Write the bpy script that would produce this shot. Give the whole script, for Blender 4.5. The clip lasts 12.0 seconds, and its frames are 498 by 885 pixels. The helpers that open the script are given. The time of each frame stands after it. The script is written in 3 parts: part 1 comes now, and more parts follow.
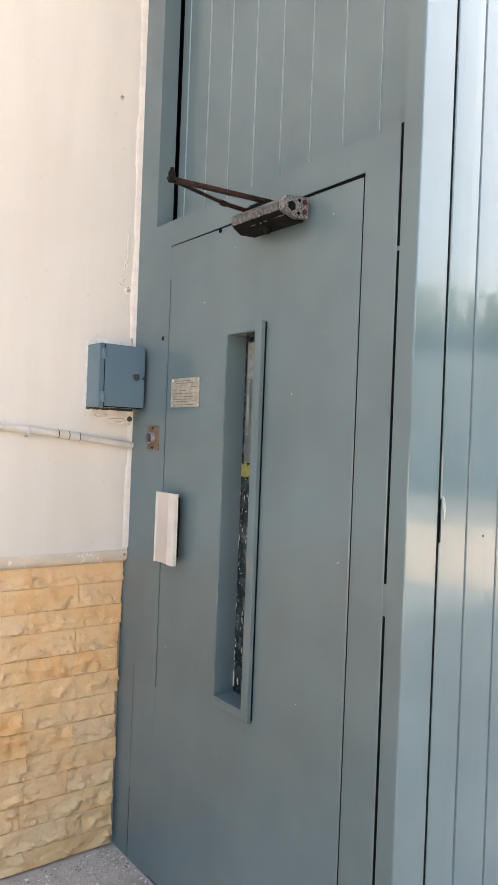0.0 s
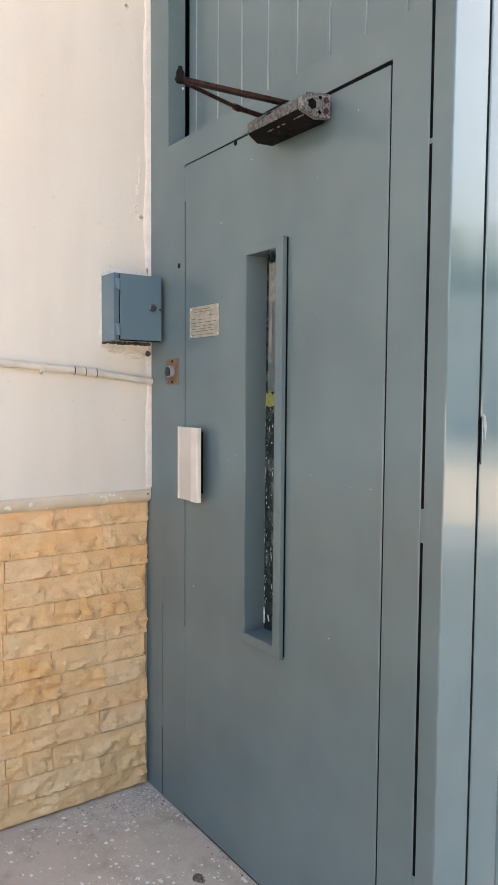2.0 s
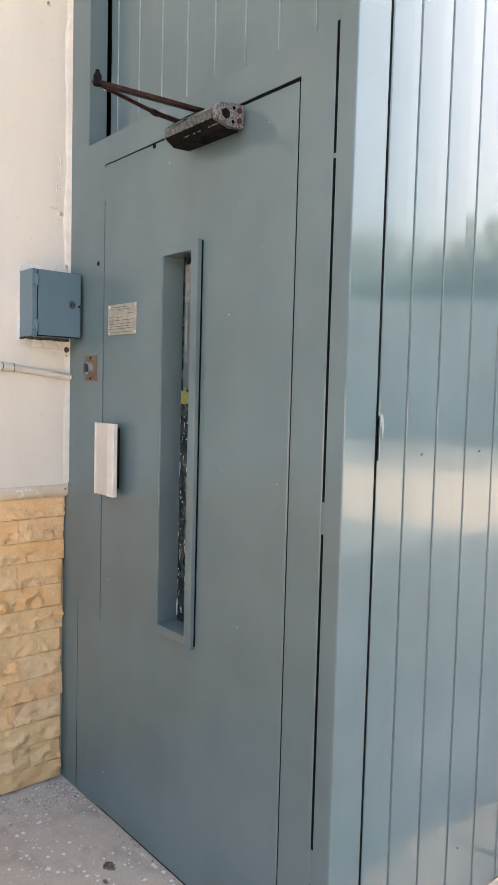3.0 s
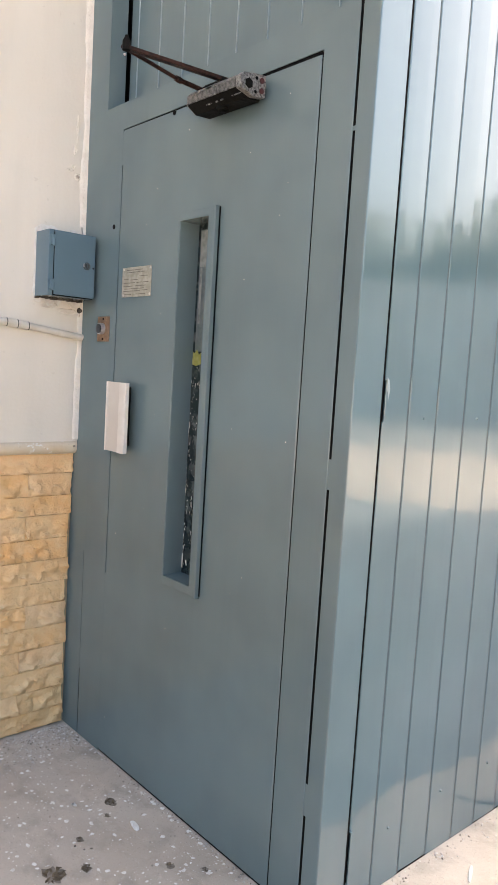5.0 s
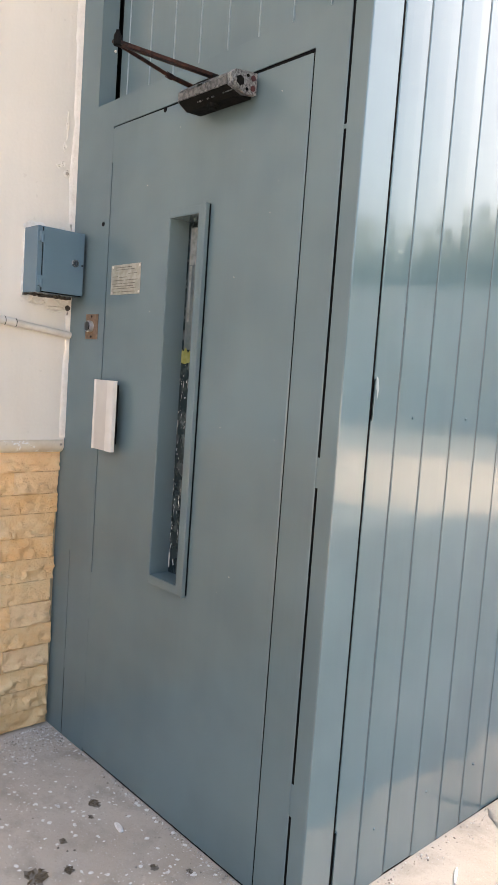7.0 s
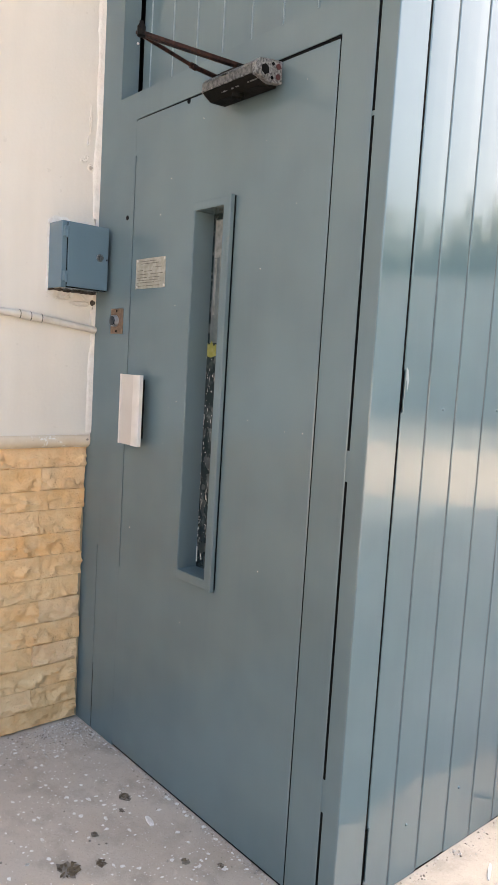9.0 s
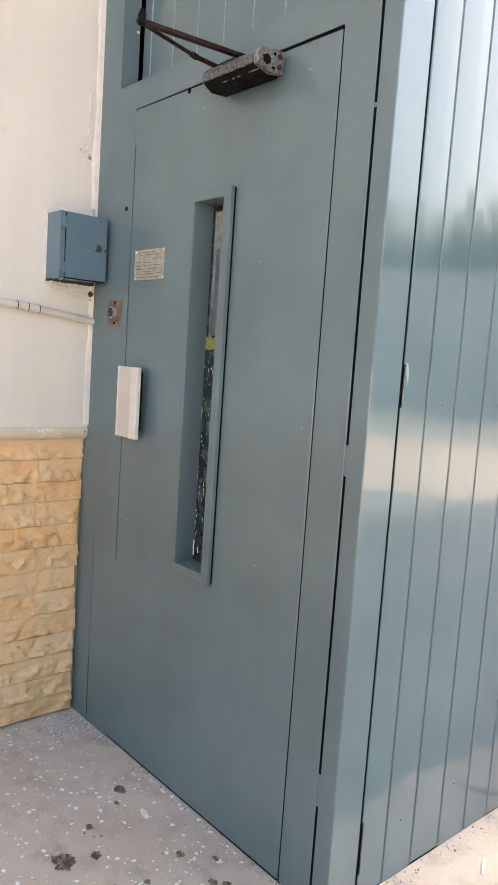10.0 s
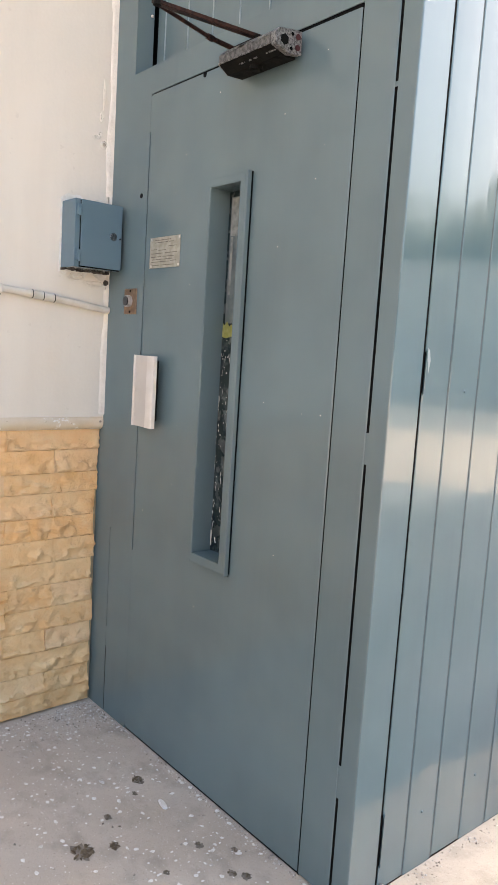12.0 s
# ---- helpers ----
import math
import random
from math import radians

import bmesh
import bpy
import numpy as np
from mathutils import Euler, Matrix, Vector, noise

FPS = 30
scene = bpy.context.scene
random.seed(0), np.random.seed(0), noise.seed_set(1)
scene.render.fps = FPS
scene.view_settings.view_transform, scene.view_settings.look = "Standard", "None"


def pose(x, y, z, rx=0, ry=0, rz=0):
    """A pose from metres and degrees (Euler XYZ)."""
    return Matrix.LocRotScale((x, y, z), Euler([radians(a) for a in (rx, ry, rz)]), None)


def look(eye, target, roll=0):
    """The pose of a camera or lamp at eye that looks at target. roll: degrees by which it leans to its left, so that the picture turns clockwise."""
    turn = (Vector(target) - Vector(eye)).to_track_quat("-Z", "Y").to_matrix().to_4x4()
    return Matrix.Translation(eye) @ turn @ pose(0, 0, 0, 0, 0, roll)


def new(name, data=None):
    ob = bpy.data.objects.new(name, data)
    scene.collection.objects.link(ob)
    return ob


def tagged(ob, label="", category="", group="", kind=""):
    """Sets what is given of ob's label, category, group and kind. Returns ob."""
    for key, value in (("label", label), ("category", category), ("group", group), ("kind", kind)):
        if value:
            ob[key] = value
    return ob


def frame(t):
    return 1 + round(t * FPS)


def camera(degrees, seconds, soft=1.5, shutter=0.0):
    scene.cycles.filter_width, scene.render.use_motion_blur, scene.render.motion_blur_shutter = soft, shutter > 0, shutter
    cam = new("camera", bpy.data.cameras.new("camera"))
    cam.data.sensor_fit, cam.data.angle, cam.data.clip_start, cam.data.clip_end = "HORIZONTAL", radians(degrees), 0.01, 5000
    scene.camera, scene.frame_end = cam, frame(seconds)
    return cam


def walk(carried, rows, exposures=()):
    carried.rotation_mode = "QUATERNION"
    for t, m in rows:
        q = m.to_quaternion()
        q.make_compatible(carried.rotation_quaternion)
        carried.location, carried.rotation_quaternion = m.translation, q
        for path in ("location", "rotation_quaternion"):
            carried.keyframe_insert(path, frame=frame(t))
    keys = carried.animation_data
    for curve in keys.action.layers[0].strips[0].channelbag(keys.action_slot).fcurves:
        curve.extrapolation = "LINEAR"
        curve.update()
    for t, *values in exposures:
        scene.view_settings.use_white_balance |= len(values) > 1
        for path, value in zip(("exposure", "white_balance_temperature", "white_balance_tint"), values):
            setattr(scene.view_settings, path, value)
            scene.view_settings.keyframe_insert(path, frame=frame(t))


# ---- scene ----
cam = camera(37.6, 12.0, soft=1.0)
EXPOSURE = 2.50
PATH = [
    (0, (2.304, -1.198, 1.426), (0.707, 0.005, 1.419), 2.2),
    (0.2, (2.27, -1.195, 1.451), (0.645, -0.029, 1.405), 2.4),
    (0.5, (2.235, -1.17, 1.456), (0.595, -0.03, 1.36), 3.2),
    (0.7, (2.192, -1.164, 1.486), (0.579, 0.004, 1.294), 5.5),
    (1, (2.187, -1.151, 1.45), (0.508, -0.065, 1.417), 5.6),
    (1.2, (2.176, -1.171, 1.436), (0.528, -0.04, 1.391), 3.5),
    (1.5, (2.197, -1.15, 1.376), (0.525, -0.055, 1.303), -0.8),
    (1.7, (2.209, -1.147, 1.366), (0.553, -0.029, 1.276), -0.3),
    (2, (2.225, -1.134, 1.36), (0.592, 0.012, 1.221), 0.4),
    (2.2, (2.238, -1.122, 1.372), (0.652, 0.086, 1.208), 1.8),
    (2.5, (2.275, -1.123, 1.364), (0.754, 0.167, 1.216), 1.0),
    (3, (2.302, -1.138, 1.356), (0.787, 0.159, 1.22), 1.5),
    (3.2, (2.301, -1.179, 1.34), (0.793, 0.128, 1.218), 3.4),
    (4.8, (2.323, -1.248, 1.316), (0.832, 0.068, 1.102), 4.7),
    (5, (2.336, -1.236, 1.316), (0.847, 0.084, 1.119), 3.5),
    (5.5, (2.348, -1.24, 1.311), (0.872, 0.098, 1.139), 3.8),
    (6, (2.341, -1.242, 1.313), (0.867, 0.098, 1.14), 4.2),
    (6.5, (2.33, -1.237, 1.306), (0.862, 0.109, 1.123), 4.4),
    (8.3, (2.334, -1.221, 1.297), (0.859, 0.117, 1.105), 2.5),
    (8.5, (2.328, -1.219, 1.304), (0.847, 0.11, 1.097), 2.6),
    (9, (2.31, -1.233, 1.299), (0.804, 0.067, 1.093), 3.4),
    (9.5, (2.311, -1.235, 1.298), (0.809, 0.07, 1.094), 3.1),
    (10, (2.301, -1.23, 1.3), (0.803, 0.076, 1.075), 3.9),
    (10.5, (2.315, -1.239, 1.296), (0.817, 0.071, 1.097), 3.8),
    (11, (2.302, -1.24, 1.294), (0.797, 0.058, 1.066), 4.2),
    (11.5, (2.295, -1.232, 1.294), (0.786, 0.059, 1.062), 4.0),
    (12, (2.277, -1.224, 1.287), (0.758, 0.054, 1.039), 3.6),
]
walk(cam, [(t, look(eye, target, roll)) for t, eye, target, roll in PATH], [(t, EXPOSURE + e, 6980, 10) for t, e in ((0.0, 0.06), (0.6, 0.03), (0.95, -0.20), (1.5, -0.14), (1.9, -0.05), (2.2, 0.0), (12.0, 0.0))])

# ---- light ----
SUN_AZ, SUN_EL = 108.0, 42.0          # degrees, azimuth from +x towards +y
world = bpy.data.worlds.new("sky_world")
scene.world = world
world.use_nodes = True
wn = world.node_tree.nodes
sky = wn.new("ShaderNodeTexSky")
sky.sky_type = "NISHITA"
sky.sun_disc = False
sky.sun_elevation = radians(SUN_EL)
sky.sun_rotation = radians(90.0 - SUN_AZ)
sky.air_density, sky.dust_density, sky.ozone_density = 1.0, 8.0, 1.0
wn["Background"].inputs["Strength"].default_value = 0.15
world.node_tree.links.new(sky.outputs["Color"], wn["Background"].inputs["Color"])

sun_data = bpy.data.lights.new("sun", "SUN")
sun_data.energy, sun_data.angle, sun_data.color = 2.0, radians(0.6), (1.0, 0.95, 0.87)
sun = new("sun", sun_data)
sun_dir = Vector((math.cos(radians(SUN_EL)) * math.cos(radians(SUN_AZ)), math.cos(radians(SUN_EL)) * math.sin(radians(SUN_AZ)), math.sin(radians(SUN_EL))))
sun.matrix_basis = look(sun_dir * 30, (0, 0, 0))


# ---- materials ----
class Nodes:
    """A small helper to write node materials."""

    def __init__(self, name):
        self.m = bpy.data.materials.new(name)
        self.m.use_nodes = True
        self.t = self.m.node_tree
        self.b = self.t.nodes["Principled BSDF"]
        self.geo = self.t.nodes.new("ShaderNodeNewGeometry")
        self.pos = self.geo.outputs["Position"]

    def add(self, kind, **values):
        n = self.t.nodes.new(kind)
        for k, v in values.items():
            n.inputs[k].default_value = v
        return n

    def link(self, a, b):
        self.t.links.new(a, b)

    def scaled(self, sx, sy, sz):
        n = self.add("ShaderNodeVectorMath")
        n.operation = "MULTIPLY"
        n.inputs[1].default_value = (sx, sy, sz)
        self.link(self.pos, n.inputs[0])
        return n.outputs[0]

    def noise(self, scale, detail=4.0, rough=0.55, vec=None):
        n = self.add("ShaderNodeTexNoise", Scale=scale, Detail=detail, Roughness=rough)
        self.link(vec or self.pos, n.inputs["Vector"])
        return n.outputs["Fac"]

    def ramp(self, fac, *stops):
        n = self.add("ShaderNodeValToRGB")
        els = n.color_ramp.elements
        while len(els) < len(stops):
            els.new(0.5)
        for e, (p, c) in zip(els, stops):
            e.position = p
            e.color = (*c, 1) if isinstance(c, tuple) else (c, c, c, 1)
        self.link(fac, n.inputs[0])
        return n.outputs[0]

    def mix(self, fac, a, b, how="MIX"):
        n = self.add("ShaderNodeMix")
        n.data_type, n.blend_type = "RGBA", how
        for value, socket in ((fac, n.inputs[0]), (a, n.inputs[6]), (b, n.inputs[7])):
            if isinstance(value, bpy.types.NodeSocket):
                self.link(value, socket)
            else:
                socket.default_value = (*value, 1) if isinstance(value, tuple) else value
        return n.outputs[2]

    def bump(self, height, strength=0.3, dist=0.01):
        n = self.add("ShaderNodeBump", Strength=strength, Distance=dist)
        self.link(height, n.inputs["Height"])
        self.link(n.outputs[0], self.b.inputs["Normal"])
        return n

    def colour(self, c):
        if isinstance(c, bpy.types.NodeSocket):
            self.link(c, self.b.inputs["Base Color"])
        else:
            self.b.inputs["Base Color"].default_value = (*c, 1)

    def rough(self, r):
        if isinstance(r, bpy.types.NodeSocket):
            self.link(r, self.b.inputs["Roughness"])
        else:
            self.b.inputs["Roughness"].default_value = r


def painted_steel(name, colour, rough, metal=0.0, ripple=0.12, spec=0.5, coat=0.0, grain=1.0):
    """Oil paint brushed on sheet steel: faint roller grain, slow dents, small dust specks."""
    n = Nodes(name)
    slow = n.noise(2.2, 3)
    dark, pale = tuple(c * 0.90 for c in colour), tuple(min(1, c * 1.08) for c in colour)
    col = n.mix(n.ramp(slow, (0.35, 0.0), (0.65, 1.0)), dark, pale)
    streak = n.noise(1.0, 3, vec=n.scaled(60, 60, 1.5))
    col = n.mix(n.ramp(streak, (0.3, 0.0), (0.8, 0.18)), col, pale)
    specks = n.noise(85, 2, 0.7)
    col = n.mix(n.ramp(specks, (0.80, 0.0), (0.815, 0.5)), col, (0.42, 0.45, 0.45))
    n.colour(col)
    n.rough(n.ramp(n.noise(6, 5), (0.3, rough - 0.05), (0.7, rough + 0.06)))
    n.b.inputs["Metallic"].default_value = metal
    n.b.inputs["Coat Weight"].default_value = coat
    n.b.inputs["Coat Roughness"].default_value = 0.05
    n.b.inputs["Specular IOR Level"].default_value = spec
    add = n.add("ShaderNodeMath")
    add.operation = "MULTIPLY_ADD"
    n.link(n.noise(3.0, 2), add.inputs[0])
    add.inputs[1].default_value = 3.0
    fine = n.add("ShaderNodeMath")
    fine.operation = "MULTIPLY"
    n.link(n.noise(240, 3, 0.6), fine.inputs[0])
    fine.inputs[1].default_value = grain
    n.link(fine.outputs[0], add.inputs[2])
    n.bump(add.outputs[0], ripple, 0.004)
    return n.m


STEEL = (0.124, 0.172, 0.180)
m_door = painted_steel("door_paint", STEEL, 0.12, ripple=0.05, grain=0.4)
m_frame = painted_steel("frame_paint", STEEL, 0.12, ripple=0.05, grain=0.4)
m_side = painted_steel("side_sheet_paint", (0.096, 0.158, 0.174), 0.09, ripple=0.05, spec=1.0, coat=0.6, grain=0.1)
m_box = painted_steel("box_paint", (0.105, 0.168, 0.205), 0.20, ripple=0.06)


def plaster():
    n = Nodes("cream_plaster")
    base = n.mix(n.ramp(n.noise(1.3, 5), (0.3, 0.0), (0.7, 1.0)), (0.70, 0.645, 0.555), (0.77, 0.72, 0.635))
    base = n.mix(n.ramp(n.noise(1.0, 4, vec=n.scaled(9, 9, 1.2)), (0.45, 0.0), (0.75, 0.25)), base, (0.55, 0.50, 0.42))
    base = n.mix(n.ramp(n.noise(38, 3), (0.70, 0.0), (0.74, 0.35)), base, (0.58, 0.53, 0.45))
    n.colour(base)
    n.rough(0.75)
    m = n.mix(0.35, n.noise(7, 4), n.noise(90, 4))
    n.bump(m, 0.22, 0.006)
    return n.m


def filler():
    n = Nodes("white_filler")
    n.colour(n.mix(n.ramp(n.noise(25, 4), (0.35, 0.0), (0.65, 1.0)), (0.67, 0.615, 0.53), (0.76, 0.71, 0.625)))
    n.rough(0.7)
    n.bump(n.noise(60, 4), 0.5, 0.006)
    return n.m


def limestone(name, joint=False):
    n = Nodes(name)
    if joint:
        n.colour(n.mix(n.ramp(n.noise(30, 4), (0.3, 0.0), (0.7, 1.0)), (0.34, 0.25, 0.15), (0.46, 0.35, 0.22)))
        n.rough(0.9)
        n.bump(n.noise(120, 3), 0.5, 0.005)
        return n.m
    info = n.add("ShaderNodeObjectInfo")
    tone = n.ramp(info.outputs["Random"], (0.0, (0.89, 0.48, 0.185)), (0.35, (0.91, 0.57, 0.275)), (0.7, (0.89, 0.52, 0.23)), (1.0, (0.91, 0.60, 0.34)))
    col = n.mix(n.ramp(n.noise(9, 6, 0.65), (0.35, 0.0), (0.7, 0.8)), tone, (0.90, 0.66, 0.38))
    col = n.mix(n.ramp(n.noise(4, 4), (0.5, 0.0), (0.75, 0.5)), col, (0.78, 0.44, 0.17))
    col = n.mix(n.ramp(n.noise(70, 5, 0.7), (0.62, 0.0), (0.78, 0.35)), col, (0.40, 0.27, 0.15))
    n.colour(col)
    n.rough(0.85)
    n.bump(n.mix(0.3, n.noise(48, 7, 0.66), n.noise(170, 4, 0.7)), 0.9, 0.014)
    return n.m


def concrete(name, dark, pale):
    n = Nodes(name)
    col = n.mix(n.ramp(n.noise(2.6, 6, 0.6), (0.3, 0.0), (0.7, 1.0)), dark, pale)
    col = n.mix(n.ramp(n.noise(11, 5, 0.6), (0.52, 0.0), (0.70, 0.4)), col, tuple(c * 0.62 for c in dark))
    worn = n.noise(1.0, 5, 0.6, vec=n.scaled(5.5, 9.0, 5.5))
    col = n.mix(n.ramp(worn, (0.54, 0.0), (0.70, 0.5)), col, tuple(c * 0.60 for c in dark))
    col = n.mix(n.ramp(n.noise(24, 6, 0.7), (0.60, 0.0), (0.72, 0.45)), col, tuple(min(1, c * 1.25) for c in pale))
    v2 = n.add("ShaderNodeTexVoronoi", Scale=120.0)
    n.link(n.pos, v2.inputs["Vector"])
    col = n.mix(n.ramp(v2.outputs["Distance"], (0.10, 0.5), (0.20, 0.0)), col, (0.64, 0.59, 0.53))
    col = n.mix(n.ramp(n.noise(190, 4, 0.7), (0.58, 0.0), (0.70, 0.7)), col, tuple(c * 0.5 for c in dark))
    n.colour(col)
    n.rough(0.88)
    n.bump(n.mix(0.3, n.noise(30, 6, 0.6), n.noise(260, 3, 0.7)), 0.5, 0.006)
    return n.m


def plain(name, colour, rough=0.5, metal=0.0, vary=0.25, scale=40.0, bump=0.2, second=None, spec=0.5):
    n = Nodes(name)
    n.b.inputs["Specular IOR Level"].default_value = spec
    other = second or tuple(c * (1 - vary) for c in colour)
    n.colour(n.mix(n.ramp(n.noise(scale, 4), (0.38, 0.0), (0.66, 1.0)), colour, other))
    n.rough(n.ramp(n.noise(scale * 0.6, 3), (0.3, max(0.03, rough - 0.07)), (0.7, min(1, rough + 0.1))))
    n.b.inputs["Metallic"].default_value = metal
    if bump:
        n.bump(n.noise(scale * 4, 3), bump, 0.002)
    return n.m


m_plaster, m_filler = plaster(), filler()
m_patch = plain("white_gypsum_patch", (0.80, 0.78, 0.73), 0.75, second=(0.66, 0.62, 0.55), scale=45, bump=0.5)
m_stone, m_joint = limestone("split_limestone"), limestone("stone_joint", True)
m_floor = concrete("worn_concrete", (0.455, 0.378, 0.30), (0.585, 0.502, 0.412))
# Near-black: paints shade into gaps and slots; also colours dark screws and plugs.
m_dark = plain("gap_shade_and_dark_parts", (0.005, 0.005, 0.005), 0.8, spec=0.05)
m_black = plain("black_worn_paint", (0.006, 0.006, 0.005), 0.6, 0.0, second=(0.010, 0.009, 0.008), scale=60, spec=0.06)
m_alu = plain("worn_cast_metal", (0.30, 0.297, 0.285), 0.42, 0.5, second=(0.05, 0.049, 0.047), scale=170, bump=0.5)
m_bodytop = plain("paint_splashed_metal", (0.045, 0.045, 0.042), 0.4, 0.3, second=(0.18, 0.177, 0.17), scale=100, bump=0.5)
m_rust = plain("rusted_arm_steel", (0.013, 0.007, 0.006), 0.4, 0.1, second=(0.050, 0.022, 0.015), scale=80, bump=0.4, spec=0.12)
m_red = plain("red_brown_seal", (0.07, 0.012, 0.012), 0.5)
m_handle = plain("off_white_plastic", (0.56, 0.515, 0.46), 0.42, second=(0.50, 0.455, 0.40), scale=6, bump=0.1)
m_handle_side = plain("white_plastic", (0.68, 0.64, 0.585), 0.38, second=(0.60, 0.555, 0.495), scale=14, bump=0.1)
m_plate = plain("aluminium_plate", (0.33, 0.31, 0.25), 0.42, 0.3, second=(0.46, 0.44, 0.37), scale=45)
m_ink = plain("dark_print", (0.13, 0.11, 0.085), 0.6)
m_brass = plain("tarnished_brass", (0.20, 0.13, 0.085), 0.5, 0.6, second=(0.29, 0.19, 0.12), scale=90)
m_chrome = plain("dull_chrome", (0.45, 0.46, 0.47), 0.25, 0.95, second=(0.25, 0.25, 0.25))
m_bright = plain("polished_ring", (0.62, 0.63, 0.64), 0.3, 0.6, second=(0.35, 0.35, 0.35))
m_knob = plain("black_button", (0.03, 0.035, 0.04), 0.3, 0.2)
m_pipe = plain("cream_painted_pipe", (0.66, 0.61, 0.53), 0.55, second=(0.56, 0.50, 0.41), scale=14)
def moulding_paint():
    n = Nodes("cream_moulding_paint")
    col = n.mix(n.ramp(n.noise(9, 4), (0.38, 0.0), (0.66, 1.0)), (0.60, 0.49, 0.35), (0.68, 0.585, 0.45))
    col = n.mix(n.ramp(n.noise(26, 4, 0.65), (0.60, 0.0), (0.63, 0.9)), col, (0.78, 0.75, 0.70))
    col = n.mix(n.ramp(n.noise(60, 4, 0.7), (0.66, 0.0), (0.72, 0.7)), col, (0.33, 0.25, 0.16))
    n.colour(col)
    n.rough(0.6)
    n.bump(n.noise(40, 4), 0.4, 0.004)
    return n.m


m_ledge = moulding_paint()
m_flake = plain("white_paint_flake", (0.76, 0.71, 0.64), 0.7)
m_lime = plain("white_lime_fleck", (0.88, 0.85, 0.80), 0.75, second=(0.70, 0.66, 0.60), scale=120)
m_film = plain("pale_dusty_film", (0.075, 0.095, 0.095), 0.35, second=(0.14, 0.16, 0.15), scale=30)
m_paper = plain("old_backing_paper", (0.30, 0.30, 0.27), 0.7, second=(0.17, 0.175, 0.16), scale=55)
m_yellow = plain("yellow_sticker", (0.22, 0.21, 0.03), 0.5, second=(0.30, 0.29, 0.10), scale=70)
m_screw = plain("painted_screw", (0.50, 0.46, 0.39), 0.5, second=(0.25, 0.20, 0.15), scale=150)
m_crust = plain("dark_rust_crust", (0.030, 0.022, 0.017), 0.9, second=(0.10, 0.075, 0.055), scale=120, bump=0.6)
m_damp = plain("damp_concrete", (0.16, 0.13, 0.10), 0.8, second=(0.27, 0.225, 0.18), scale=60, bump=0.4)
m_soil = plain("dry_leaf_litter", (0.085, 0.058, 0.034), 0.9, second=(0.17, 0.125, 0.075), scale=150, bump=0.6)
def gravel_material():
    n = Nodes("mixed_gravel")
    n.colour(n.ramp(n.geo.outputs["Random Per Island"], (0.0, (0.16, 0.13, 0.10)), (0.25, (0.36, 0.31, 0.26)), (0.7, (0.55, 0.50, 0.44)), (1.0, (0.76, 0.72, 0.66))))
    n.rough(0.9)
    return n.m


m_gravel = gravel_material()
m_bark = plain("bark", (0.11, 0.085, 0.06), 0.9, scale=12, bump=0.6)
# Darker grey for the added ground patch mirrored in the side boards.
m_dark_ground = plain("reflection_dark_ground", (0.19, 0.195, 0.195), 0.85, second=(0.27, 0.27, 0.265), scale=1.2)
m_render = plain("pale_grey_render", (0.70, 0.68, 0.63), 0.85, second=(0.58, 0.56, 0.52), scale=0.8, bump=0.3)
m_asphalt = plain("dusty_asphalt", (0.17, 0.165, 0.155), 0.85, second=(0.25, 0.24, 0.22), scale=1.5)


def leaf_material():
    n = Nodes("tree_leaves")
    col = n.ramp(n.geo.outputs["Random Per Island"], (0.0, (0.10, 0.11, 0.075)), (1.0, (0.19, 0.195, 0.145)))
    n.colour(col)
    n.rough(0.5)
    through_light = n.add("ShaderNodeBsdfTranslucent")
    n.link(n.mix(0.5, col, (0.46, 0.46, 0.36)), through_light.inputs["Color"])
    both = n.add("ShaderNodeMixShader", Fac=0.5)
    n.link(n.b.outputs[0], both.inputs[1])
    n.link(through_light.outputs[0], both.inputs[2])
    n.link(both.outputs[0], n.t.nodes["Material Output"].inputs["Surface"])
    return n.m


def glass_material():
    n = Nodes("dirty_dark_glass")
    n.colour(n.mix(n.ramp(n.noise(22, 5, 0.7), (0.5, 0.0), (0.68, 0.8)), (0.018, 0.026, 0.026), (0.085, 0.105, 0.10)))
    n.rough(n.ramp(n.noise(30, 4), (0.4, 0.06), (0.65, 0.4)))
    return n.m


m_leaf, m_glass = leaf_material(), glass_material()


# ---- mesh helpers ----
def box(bm, x0, x1, y0, y1, z0, z1, bevel=0.0, seg=2):
    made = bmesh.ops.create_cube(bm, size=1.0)["verts"]
    for v in made:
        v.co = Vector((x0 + (v.co.x + 0.5) * (x1 - x0), y0 + (v.co.y + 0.5) * (y1 - y0), z0 + (v.co.z + 0.5) * (z1 - z0)))
    if bevel:
        edges = list({e for v in made for e in v.link_edges})
        bmesh.ops.bevel(bm, geom=edges, offset=bevel, segments=seg, profile=0.5, affect="EDGES")
    return bm


def boxes(*rows, bevel=0.0):
    bm = bmesh.new()
    for r in rows:
        box(bm, *r, bevel=bevel)
    return bm


def rod(bm, a, b, r0, r1=None, seg=16, caps=True):
    a, b = Vector(a), Vector(b)
    m = Matrix.Translation((a + b) / 2) @ (b - a).to_track_quat("Z", "Y").to_matrix().to_4x4()
    bmesh.ops.create_cone(bm, cap_ends=caps, segments=seg, radius1=r0, radius2=r0 if r1 is None else r1, depth=(b - a).length, matrix=m)
    return bm


def rods(*rows, seg=16):
    bm = bmesh.new()
    for a, b, r in rows:
        rod(bm, a, b, r, seg=seg)
    return bm


